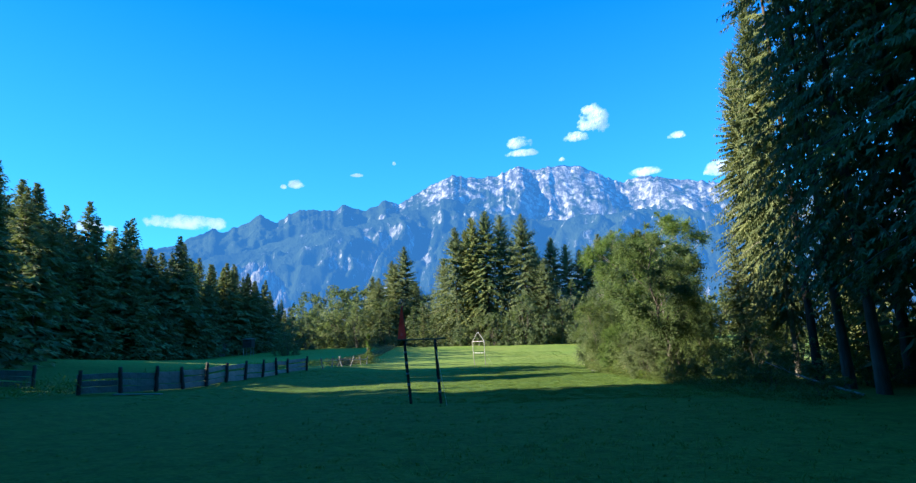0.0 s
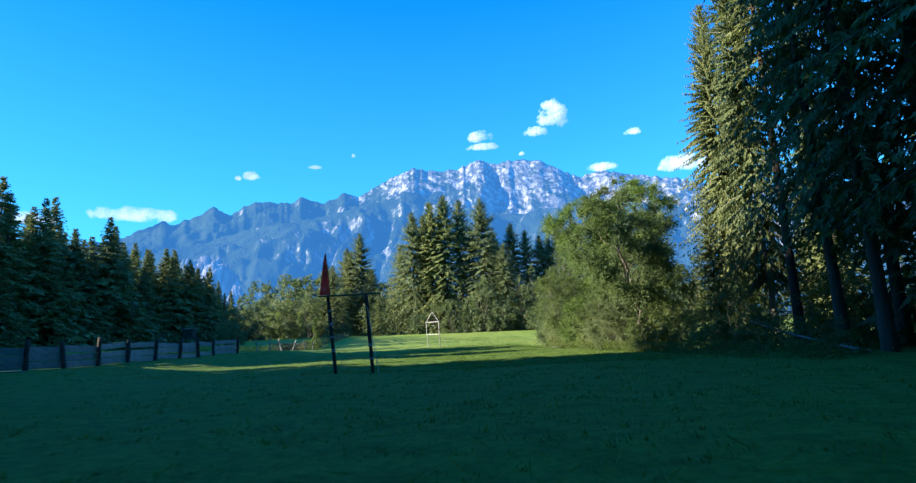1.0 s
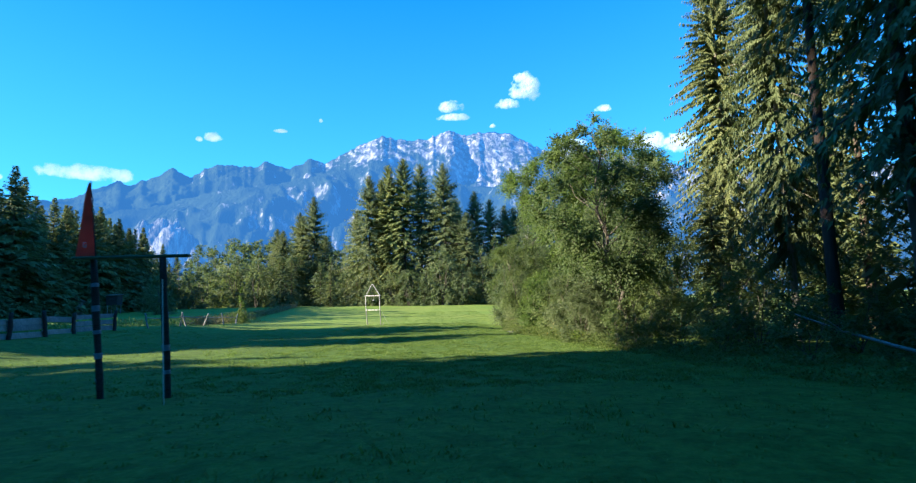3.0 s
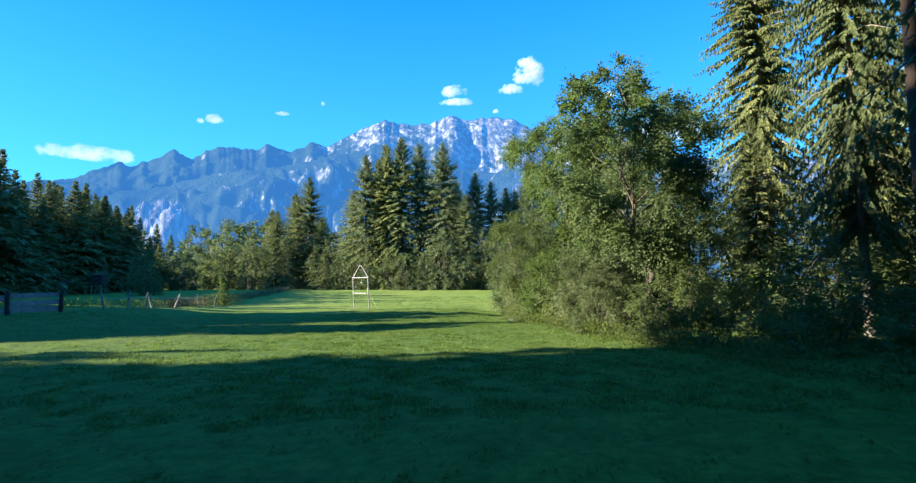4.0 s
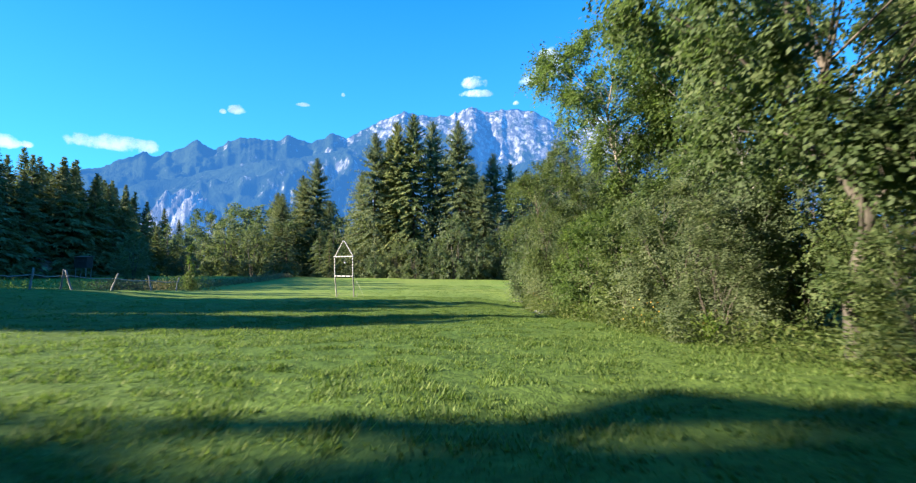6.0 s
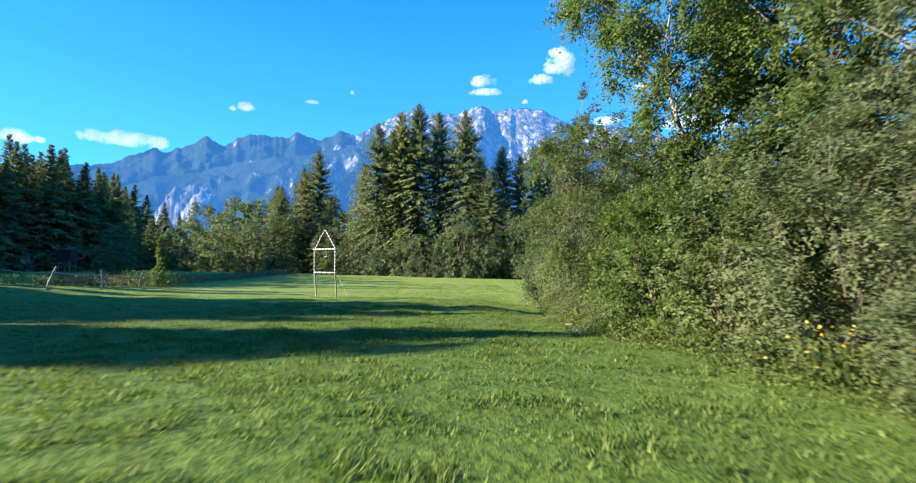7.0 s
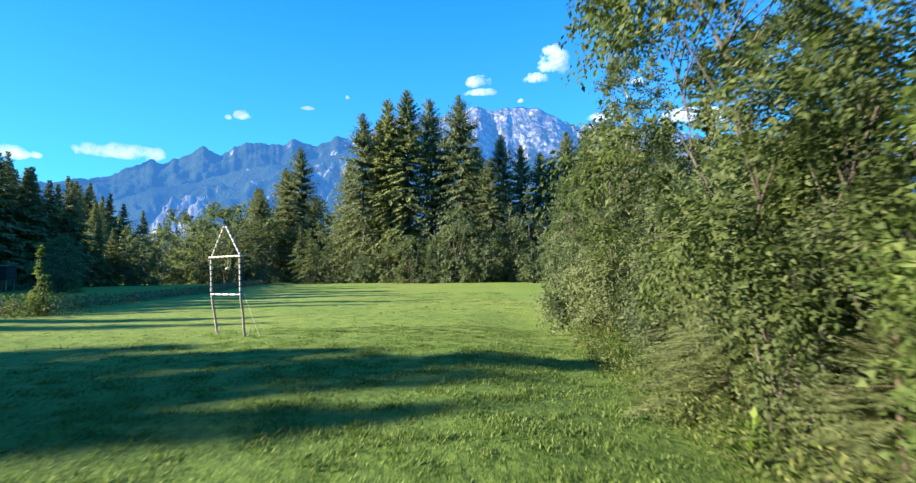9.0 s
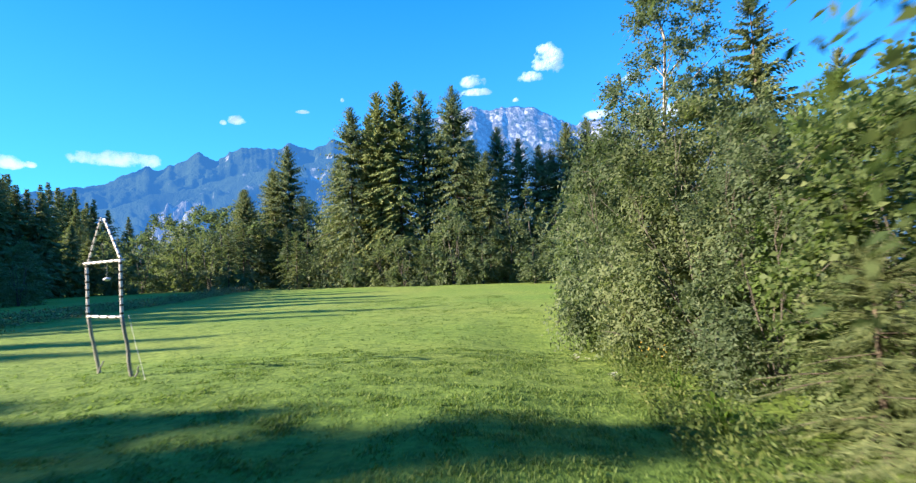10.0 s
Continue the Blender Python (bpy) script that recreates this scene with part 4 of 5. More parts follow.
build_far_woods()

# ---- right: dark spruces, the hedge and its trees ----
near_a = tree("spruce_tree", "tall dark spruce with a bare lower trunk at the wood's edge", "spruce", spruce_parts(41, 26, 4.4, 0.16, 0.48, 6, 14, 0.34, 1.5, 0.7, 0.85, 40, 5), MAT["bark_spruce"], MAT["spruce"], "spruces of the near wood")
near_b = tree("spruce_tree", "tall sunlit spruce hung with drooping sprays beside the meadow", "spruce", spruce_parts(42, 24, 4.4, 0.15, 0.26, 8, 17, 0.30, 2.3, 0.72, 0.85, 60, 7), MAT["bark_pale"], MAT["spruce"], "spruces of the near wood")
for k, (x, y, h, w) in enumerate([(17.0, 20.0, 26, 0.68), (16.9, 18.2, 27, 0.68), (17.8, 16.9, 26, 0.8), (17.2, 13.6, 27, 1.0), (18.6, 10.4, 26, 1.1), (20.2, 17.6, 26, 1.0), (20.4, 21.8, 24, 0.9), (19.6, 14.0, 27, 1.0), (23.4, 28.6, 18.0, 1.0)]):
    stand(near_a, x, y, h, 26, 73 * k, w)
for k, (x, y, h, w) in enumerate([(20.9, 33.2, 20.5, 0.80), (18.5, 26.0, 19.5, 0.62)]):
    stand(near_b, x, y, h, 24, 31 + 97 * k, w)
pine = tree("pine_tree", "tall pine with a reddish upper trunk at the wood's edge", "pine", spruce_parts(43, 25, 3.0, 0.40, 0.55, 5, 12, 0.5, 0.8, 0.45, 0.45, 60, 6), MAT["bark_pine"], MAT["spruce"])
stand(pine, 18.3, 24.1, 25, 25, 15, 0.75)
row([(23, 14, 25), (24, 20, 23), (22, 7, 26), (26, 10, 25), (27, 17, 24), (27, 25, 19), (30, 22, 20), (20, 4, 26), (25, 2, 25), (18, 0, 26), (22, -6, 26), (29, -3, 26), (26, 33, 13), (29, 38, 12), (27, 44, 11)], 1.0)
side_spruce = tree("spruce_tree", "sunlit spruce rising behind the hedge", "spruce", spruce_parts(44, 11, 2.5, 0.03, 0.28, 7, 12, 0.36, 1.0, 0.85, 0.8, 20, 6), MAT["bark_spruce"], MAT["spruce"])
stand(side_spruce, 19.2, 54.0, 10.8, 11, 0, 1.2)
stand(side_spruce, 17.6, 48.4, 6.4, 11, 90, 0.8)
stand(side_spruce, 17.9, 29.4, 7.0, 11, 200, 1.0, "young spruce among the hedge trees")
low_spruce = tree("young_spruce", "low young spruce with sweeping boughs at the hedge foot", "spruce", spruce_parts(45, 3.2, 1.55, 0.03, 0.15, 7, 16, 0.34, 0.5, 0.8, 0.22, 20, 7), MAT["bark_spruce"], MAT["spruce"], "young spruces")
for k, (x, y, h, w) in enumerate([(11.9, 35.3, 1.2, 1.9), (11.8, 36.9, 1.25, 1.9), (12.1, 39.5, 1.4, 1.9), (12.6, 41.0, 1.8, 1.6), (13.2, 42.6, 2.0, 1.4)]):
    stand(low_spruce, x, y, h, 3.2, 70 * k, w)

alder = tree("alder_tree", "leafy alder with a full sunlit crown beside the meadow", "tree", leafy_parts(51, 8.0, 2.75, 60000, 0.076, ROUND, 0.27, 116, 0.54, 1, 0.085, 0.05, (-0.3, 0.7), 0.62), MAT["bark_grey"], MAT["leaf"])
stand(alder, 12.7, 26.3, 7.8, 8.0, 0, 1.0)
side_tree = tree("hazel_tree", "dull green leafy tree among the hedge shrubs", "tree", leafy_parts(58, 6.0, 2.0, 19000, 0.095, ROUND, 0.05, 70, 0.6, 2, 0.05, 0.0, (0, 0), 0.75, simple=True), MAT["bark_grey"], MAT["leaf"])
for k, (x, y, h, w) in enumerate([(15.5, 28.6, 4.6, 0.8), (15.6, 33.2, 7.6, 1.05), (16.4, 37.4, 7.4, 1.1), (15.0, 30.6, 4.6, 0.9)]):
    stand(side_tree, x, y, h, 6.0, 85 * k, w)
ash = tree("ash_tree", "airy yellow-green ash tree with open branches above the hedge", "ash", leafy_parts(52, 10, 2.7, 46000, 0.105, OPEN, 0.42, 84, 0.68, 1, 0.085, 0.12, (-0.65, -0.2), 0.5, 11, True), MAT["bark_pale"], MAT["leaf_yellow"])
stand(ash, 13.9, 37.2, 9.8, 10, 0, 1.0)
stand(ash, 15.6, 35.6, 10.4, 10, 140, 1.0)
walnut = tree("elder_tree", "dark green broad-leaved elder leaning out over the meadow's edge, leaves dimmed for shade", "tree", leafy_parts(53, 6.0, 1.95, 42000, 0.070, CROWN, 0.02, 124, 0.54, 4, 0.05, 0.3, (-0.25, -0.25), 0.46), MAT["bark_grey"], MAT["leaf_dimmed"])
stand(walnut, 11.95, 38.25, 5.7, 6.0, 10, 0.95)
willow = tree("willow_tree", "grey-green willow leaning out with drooping leaf sprays", "willow", leafy_parts(57, 7.0, 1.5, 22000, 0.085, ROUND, 0.08, 70, 0.55, 3, 0.09, 0.35, (0.3, 0.0), 0.4), MAT["bark_grey"], MAT["leaf_grey"])
stand(willow, 13.9, 40.9, 6.6, 7.0, 0, 1.0)
birch = tree("birch_tree", "slender birch with a white trunk and thin crown", "birch", leafy_parts(54, 9, 1.85, 30000, 0.07, SPIRE, 0.14, 120, 0.46, 1, 0.07, 0.25, (0, 0), 0.75, simple=True), MAT["birch"], MAT["leaf_grey"])
stand(birch, 14.9, 50.4, 11.2, 9, 0, 0.9)
stand(birch, 14.1, 30.9, 7.2, 9, 190, 0.9)

shrub_a = tree("hedge_shrub", "dense green hedge shrub at the meadow's edge", "shrub", leafy_parts(61, 4, 1.7, 20000, 0.094, BUSH, 0.03, 74, 0.5, 7, 0.04, 0.0, (0, 0), 0.6), MAT["bark_grey"], MAT["leaf"], "shrubs of the hedge")
shrub_b = tree("hedge_shrub", "grey-green willow shrub in the hedge", "shrub", leafy_parts(62, 4, 1.7, 25000, 0.090, BUSH, 0.03, 84, 0.48, 7, 0.04, 0.06, (0, 0), 0.5, simple=True), MAT["bark_grey"], MAT["leaf_grey"], "shrubs of the hedge")
shrub_y = tree("hedge_shrub", "yellow-green shrub with small leaves in the hedge", "shrub", leafy_parts(64, 4, 1.7, 22000, 0.090, BUSH, 0.03, 74, 0.5, 7, 0.04, 0.0, (0, 0), 0.7, simple=True), MAT["bark_grey"], MAT["leaf_yellow"], "shrubs of the hedge")
shrub_c = tree("wood_shrub", "low dark shrub in the shade of the wood", "shrub", leafy_parts(63, 4, 1.9, 5400, 0.13, BUSH, 0.02, 46, 0.6, 5, 0.06, 0.0, (0, 0), 0.6, simple=True, limbs=14, bare_twigs=0), MAT["bark_grey"], MAT["leaf"], "shrubs of the wood's edge")
for k, (x, y, h, md, w) in enumerate([(12.2, 28.4, 2.1, 1, 0.85), (12.6, 30.4, 2.9, 1, 0.9), (12.5, 32.6, 2.9, 0, 0.85), (14.3, 32.0, 4.0, 1, 1.0), (14.2, 34.2, 4.3, 0, 1.0), (12.3, 34.6, 3.0, 2, 0.85), (12.5, 36.3, 3.2, 2, 0.8), (13.9, 39.2, 4.4, 0, 0.95),
                                      (13.9, 36.6, 4.4, 0, 0.95), (12.9, 39.4, 3.0, 1, 0.8), (12.7, 37.9, 2.6, 1, 0.75), (14.4, 43.4, 4.1, 0, 0.95), (14.1, 45.6, 4.3, 1, 0.85), (14.2, 48.0, 5.3, 1, 0.95), (14.0, 50.8, 6.1, 1, 0.9), (16.2, 46.4, 5.0, 2, 1.0), (15.8, 49.6, 6.4, 1, 0.95), (14.8, 53.6, 6.2, 1, 0.95)]):
    stand((shrub_a, shrub_b, shrub_y)[md], x, y, h, 4, 61 * k, w * 4 / h * (h / 4) ** 0.6)
for k, (x, y, h, w) in enumerate([(12.5, 25.1, 1.5, 1.1), (13.1, 25.5, 2.2, 1.1), (13.6, 24.3, 1.7, 1.2), (13.9, 22.4, 1.5, 1.4), (14.6, 20.4, 1.5, 1.4), (15.4, 23.4, 2.4, 1.2), (14.6, 17.4, 1.2, 1.5), (15.6, 41.8, 4.6, 1.0), (17.0, 50.6, 5.0, 1.0), (16.3, 25.6, 3.0, 1.2),
                                  (17.4, 33.6, 5.5, 1.2), (18, 40.5, 5.0, 1.3), (18.5, 45, 4.4, 1.3), (17.0, 22.0, 1.9, 1.3), (16.6, 55, 5, 1.2), (20.5, 29.5, 4.4, 1.3), (21.5, 24.5, 2.6, 1.3), (18.6, 21.4, 1.8, 1.4), (21, 18, 2.5, 1.6), (18.2, 15.6, 1.6, 1.5), (17, 10, 1.8, 1.5), (23.2, 25.9, 4.5, 1.4), (29.0, 31.8, 5.0, 1.5)]):
    stand(shrub_c, x, y, h, 4, 47 * k, w)

# ---- left: pollard and weeds by the fence ----
pollard = tree("pollard_willow", "slim leaf-covered pollard standing in dry weeds", "tree", leafy_parts(71, 3.3, 0.40, 4500, 0.085, BUSH, 0.03, 44, 0.19, 1, 0.07, slim=0.6), MAT["bark_grey"], MAT["leaf_yellow"])
stand(pollard, -9.4, 57.4, 3.2, 3.3)
for o in (shade, tall_broad, top_broad, far_a, far_b, grove_a, grove_b, larch, small, wood_a, wood_b, near_a, near_b, pine, side_spruce, low_spruce, alder, side_tree, ash, walnut, willow, birch, shrub_a, shrub_b, shrub_y, shrub_c, pollard):
    discard(o)


def box(sx, sy, sz, bevel=0.006):
    bm = bmesh.new()
    bmesh.ops.create_cube(bm, size=1, matrix=Matrix.Diagonal((sx, sy, sz, 1)))
    if bevel:
        bmesh.ops.bevel(bm, geom=bm.edges[:], offset=bevel, segments=1, affect="EDGES")
    return bm


def between(a, b):
    """The pose of a bar whose z axis runs from a to b, at its middle."""
    a, b = Vector(a), Vector(b)
    return Matrix.Translation((a + b) / 2) @ (b - a).to_track_quat("Z", "Y").to_matrix().to_4x4()


def pole_mesh(name, length, r0, r1, material, seed=0, sides=9, rough=0.08, crook=0.008):
    """A peeled pole: tapering, slightly crooked and knotty, centred on its middle."""
    r3 = np.random.default_rng(seed)
    zs = np.linspace(-length / 2, length / 2, 9)
    w = np.stack([r3.normal(0, crook, 9).cumsum(), r3.normal(0, crook, 9).cumsum(), zs], -1)
    w[:, :2] -= np.linspace(0, 1, 9)[:, None] * w[-1, :2]
    v, f = tube(w, np.linspace(r0, r1, 9) * r3.uniform(1 - rough, 1 + rough, 9), sides)
    top = len(v)
    v = np.concatenate([v, [w[-1], w[0]]])
    cap = [(top - sides + k, top - sides + (k + 1) % sides, top, top) for k in range(sides)]
    me = bpy.data.meshes.new(name)
    me.from_pydata([tuple(q) for q in v], [], [tuple(q) for q in f] + [c[:3] for c in cap])
    me.materials.append(material)
    return smooth(me)


# ---- the first gate: two poles, a plank and a red pennant ----
def build_flag_gate():
    g = thing("flag_gate", "two dark poles under a plank with a tall red pennant", "gate", pose(0, 0, 0))
    lb, rb = Vector((1.72, 18.2, gz(1.72, 18.2) - 0.25)), Vector((2.74, 18.1, gz(2.74, 18.1) - 0.25))
    lt, rt = Vector((1.52, 18.2, 3.44)), Vector((2.60, 18.1, 3.44))
    for a, b, s in ((lb, lt, 1), (rb, rt, 2)):
        post = part("post", pole_mesh("post", (b - a).length, 0.052, 0.045, MAT["wood_dark"], s, 10, 0.14), g, "dark rough wooden post", between(a, b))
        for k in range(5 if s == 1 else 2):
            z = -0.75 + 0.36 * k + 0.1 * s
            part("tape_band", (ring(0.056, 0.06 + 0.03 * (k % 2)), MAT["grey_tape"]), post, "faded grey-blue tape band", pose(0, 0, z))
    bar = part("plank", (box(0.13, 1.72, 0.045, 0.01), MAT["green_paint"]), g, "weathered green plank", between((1.28, 18.12, 3.46), (3.0, 18.12, 3.46)) @ pose(0, 0, 0, 90))
    # pennant: a narrow sail with a curved edge
    bm = bmesh.new()
    front, back_ = [], []
    for k in range(15):
        u = k / 14
        w = 0.27 * (1 - u) ** 0.8 + 0.012
        x1 = 1.60 - 0.10 * u
        wave = 0.018 * math.sin(u * 5)
        front.append((bm.verts.new((x1 - w, 18.09 + wave, 3.49 + 1.14 * u)), bm.verts.new((x1, 18.09 + wave * 0.4, 3.49 + 1.14 * u))))
        back_.append((bm.verts.new((x1 - w, 18.10 + wave, 3.49 + 1.14 * u)), bm.verts.new((x1, 18.10 + wave * 0.4, 3.49 + 1.14 * u))))
    for k in range(14):
        for q in ((front[k][0], front[k][1], front[k + 1][1], front[k + 1][0]), (back_[k][1], back_[k][0], back_[k + 1][0], back_[k + 1][1]),
                  (front[k][0], front[k + 1][0], back_[k + 1][0], back_[k][0]), (front[k][1], back_[k][1], back_[k + 1][1], front[k + 1][1])):
            bm.faces.new(q)
    flag = part("pennant", (bm, MAT["red"]), g, "tall narrow red pennant")
    part("mast", pole_mesh("mast", 1.2, 0.012, 0.008, MAT["black"], 4, 6), flag, "thin dark mast", between((1.612, 18.095, 3.46), (1.505, 18.095, 4.66)))
    emblem = bmesh.new()
    for a, b in (((0.0, 0.0), (0.05, 0.012)), ((0.0, 0.07), (0.05, 0.082)), ((0.0, 0.012), (0.012, 0.07)), ((0.038, 0.012), (0.05, 0.05))):
        q = [emblem.verts.new((x, 0, z)) for x, z in ((a[0], a[1]), (b[0], a[1]), (b[0], b[1]), (a[0], b[1]))]
        emblem.faces.new(q)
    part("emblem", (emblem, MAT["white"]), flag, "small pale emblem", pose(1.43, 18.082, 3.62))
    cord = tube(np.array([(2.63, 18.05, 3.1), (2.80, 17.75, 2.3), (3.0, 17.4, gz(3.0, 17.4) + 0.02)]), [0.009, 0.009, 0.009], 5)
    part("guy_cord", mesh_np("guy_cord", *cord, MAT["rope"]), g, "pale guy cord")


def ring(r, h, sides=12):
    """A band round a pole, as a short open sleeve with thickness."""
    bm = bmesh.new()
    rings = []
    for rr, z in ((r, -h / 2), (r, h / 2), (r * 0.9, h / 2), (r * 0.9, -h / 2)):
        rings.append([bm.verts.new((rr * math.cos(2 * math.pi * k / sides), rr * math.sin(2 * math.pi * k / sides), z)) for k in range(sides)])
    for a in range(4):
        b = (a + 1) % 4
        for k in range(sides):
            j = (k + 1) % sides
            bm.faces.new((rings[a][k], rings[a][j], rings[b][j], rings[b][k]))
    return bm


build_flag_gate()


# ---- the second gate: a house-shaped frame wrapped in white tape ----
def build_house_gate():
    g = thing("house_gate", "house-shaped pole gate wrapped in white and dark tape", "gate", pose(0, 0, 0))
    L, Rr = Vector((2.46, 48.0, 0)), Vector((3.50, 47.34, 0))
    zl, zr = gz(L.x, L.y), gz(Rr.x, Rr.y)

    def taped(name, a, b, r, bands, label):
        a, b = Vector(a), Vector(b)
        p = part(name, pole_mesh(name, (b - a).length, r, r * 0.92, MAT["white"], int(100 * r) + bands, 8, 0.03, 0.001), g, label, between(a, b))
        n = (b - a).length
        for k in range(bands):
            part("tape_band", (ring(r * 1.13, n / bands * 0.24, 10), MAT["black"]), p, "dark tape band", pose(0, 0, -n / 2 + (k + 0.5) * n / bands))
    for base, z0, s in ((L, zl, 3), (Rr, zr, 5)):
        a, b = base + Vector((0.05, 0.24, z0 - 0.2)), base + Vector((0.0, 0, 1.88))
        part("post", pole_mesh("post", (b - a).length, 0.034, 0.030, MAT["wood"], s), g, "weathered bare lower post", between(a, b))
        taped("upright", base + Vector((0, 0, 1.86)), base + Vector((-0.02, 0, 2.90)), 0.026, 7, "white taped upright")
        foot = base + Vector((0.10, 0.12, z0 - 0.05))
        part("stake", pole_mesh("stake", 0.32, 0.02, 0.012, MAT["wood"], s + 7, 6), g, "short wooden stake at the foot", between(foot, foot + Vector((0.12, -0.02, 0.26))))
    top = (L + Rr) / 2 + Vector((-0.02, 0, 3.68))
    taped("crossbar", L + Vector((-0.06, 0, 2.88)), Rr + Vector((0.04, 0, 2.88)), 0.030, 7, "white taped crossbar")
    taped("sill_bar", L + Vector((0.0, 0, 1.88)), Rr + Vector((0.0, 0, 1.87)), 0.028, 4, "white taped lower bar")
    taped("rafter", L + Vector((0.02, 0, 2.92)), top + Vector((-0.02, 0, 0.02)), 0.024, 6, "white taped rafter")
    taped("rafter", Rr + Vector((-0.02, 0, 2.92)), top + Vector((0.03, 0, 0.0)), 0.024, 6, "white taped rafter")
    bm = bmesh.new()
    bmesh.ops.create_icosphere(bm, subdivisions=2, radius=0.062)
    for v in bm.verts:
        v.co.z *= 0.6
    tag = part("hanging_tag", (bm, MAT["white"]), g, "white tag hung in the opening", pose(3.03, 47.67, 2.56))
    part("tag_cord", mesh_np("tag_cord", *tube(np.array([(0, 0, 0.05), (0, 0, 0.18), (0.01, 0, 0.31)]), [0.004] * 3, 4), MAT["rope"]), tag, "thin cord")
    for a, b in (((3.55, 47.45, 1.9), (4.15, 46.9, gz(4.15, 46.9))),):
        a, b = np.array(a), np.array(b)
        part("guy_cord", mesh_np("guy_cord", *tube(np.array([a, (a + b) / 2 - [0, 0, 0.03], b]), [0.004] * 3, 5), MAT["rope"]), g, "pale guy cord")


build_house_gate()


# ---- the board fence ----
def build_fence():
    f = thing("board_fence", "old grey board fence with leaning dark posts beside the meadow", "fence", pose(0, 0, 0))
    runs = [[(-23.5, 25.2), (-20.2, 24.4), (-16.8, 23.5)],
            [(-12.4, 20.9), (-11.0, 21.4), (-9.9, 22.1), (-9.4, 23.2), (-9.2, 24.8), (-9.2, 26.7), (-9.3, 29.0), (-9.4, 31.4), (-9.4, 33.3), (-9.4, 35.2), (-9.0, 37.7)]]
    r4 = np.random.default_rng(3)
    for run in runs:
        for k, (x, y) in enumerate(run):
            h = 1.02 + r4.uniform(-0.06, 0.1)
            z = gz(x, y)
            part("post", pole_mesh("post", h + 0.3, 0.085, 0.07, MAT["wood_dark"], 30 + k, 8, 0.1), f, "", pose(x, y, z + h / 2 - 0.15, r4.normal(0, 2.5), r4.normal(0, 2.5), 0))
            if k:
                px, py = run[k - 1]
                for b in range(3):
                    if r4.random() < 0.08:
                        continue
                    hb = 0.17 + 0.27 * b
                    a = Vector((px - 0.09, py, gz(px, py) + hb + r4.normal(0, 0.03)))
                    e = Vector((x - 0.09, y, z + hb + r4.normal(0, 0.03)))
                    part("board", (box(0.028, 0.235 + r4.uniform(-0.03, 0.02), (e - a).length + 0.08, 0.005), MAT["wood"]), f, "", between(a, e) @ pose(0, 0, 0, 0, 0, aim(a, e)))
    loose = [(-8.8, 40.4, 6, -9), (-8.6, 42.3, -5, 4), (-8.5, 43.9, 9, 12), (-8.5, 44.3, 3, -14), (-8.4, 47.4, -4, 18), (-8.6, 51.0, 8, -6), (-8.8, 54.5, -6, 9)]
    for k, (x, y, ax, ay) in enumerate(loose):
        part("post", pole_mesh("post", 1.05, 0.05, 0.04, MAT["wood"], 60 + k, 7, 0.1), f, "thin leaning stake", pose(x, y, gz(x, y) + 0.36, ax, ay, 0))
    for k in range(len(loose) - 1):
        a, b = loose[k], loose[k + 1]
        pa, pb = np.array([a[0], a[1], gz(a[0], a[1]) + 0.62]), np.array([b[0], b[1], gz(b[0], b[1]) + 0.6])
        part("rail", mesh_np("rail", *tube(np.array([pa, (pa + pb) / 2 - [0, 0, 0.08], pb]), [0.02, 0.024, 0.02], 6), MAT["wood"]), f, "thin sagging rail")
    part("fallen_board", (box(0.03, 0.16, 2.2, 0.005), MAT["wood"]), f, "grey board lying in the grass", between((-10.6, 20.5, gz(-10.6, 20.5) + 0.05), (-8.4, 20.2, gz(-8.4, 20.2) + 0.05)) @ pose(0, 0, 0, 0, 0, 90))


def aim(a, e):
    """The turn about its own length that stands a board's broad side upright."""
    m = between(a, e).to_3x3()
    best = max(range(0, 180, 3), key=lambda d: abs((m @ Euler((0, 0, radians(d))).to_matrix() @ Vector((0, 1, 0))).z))
    return best


build_fence()


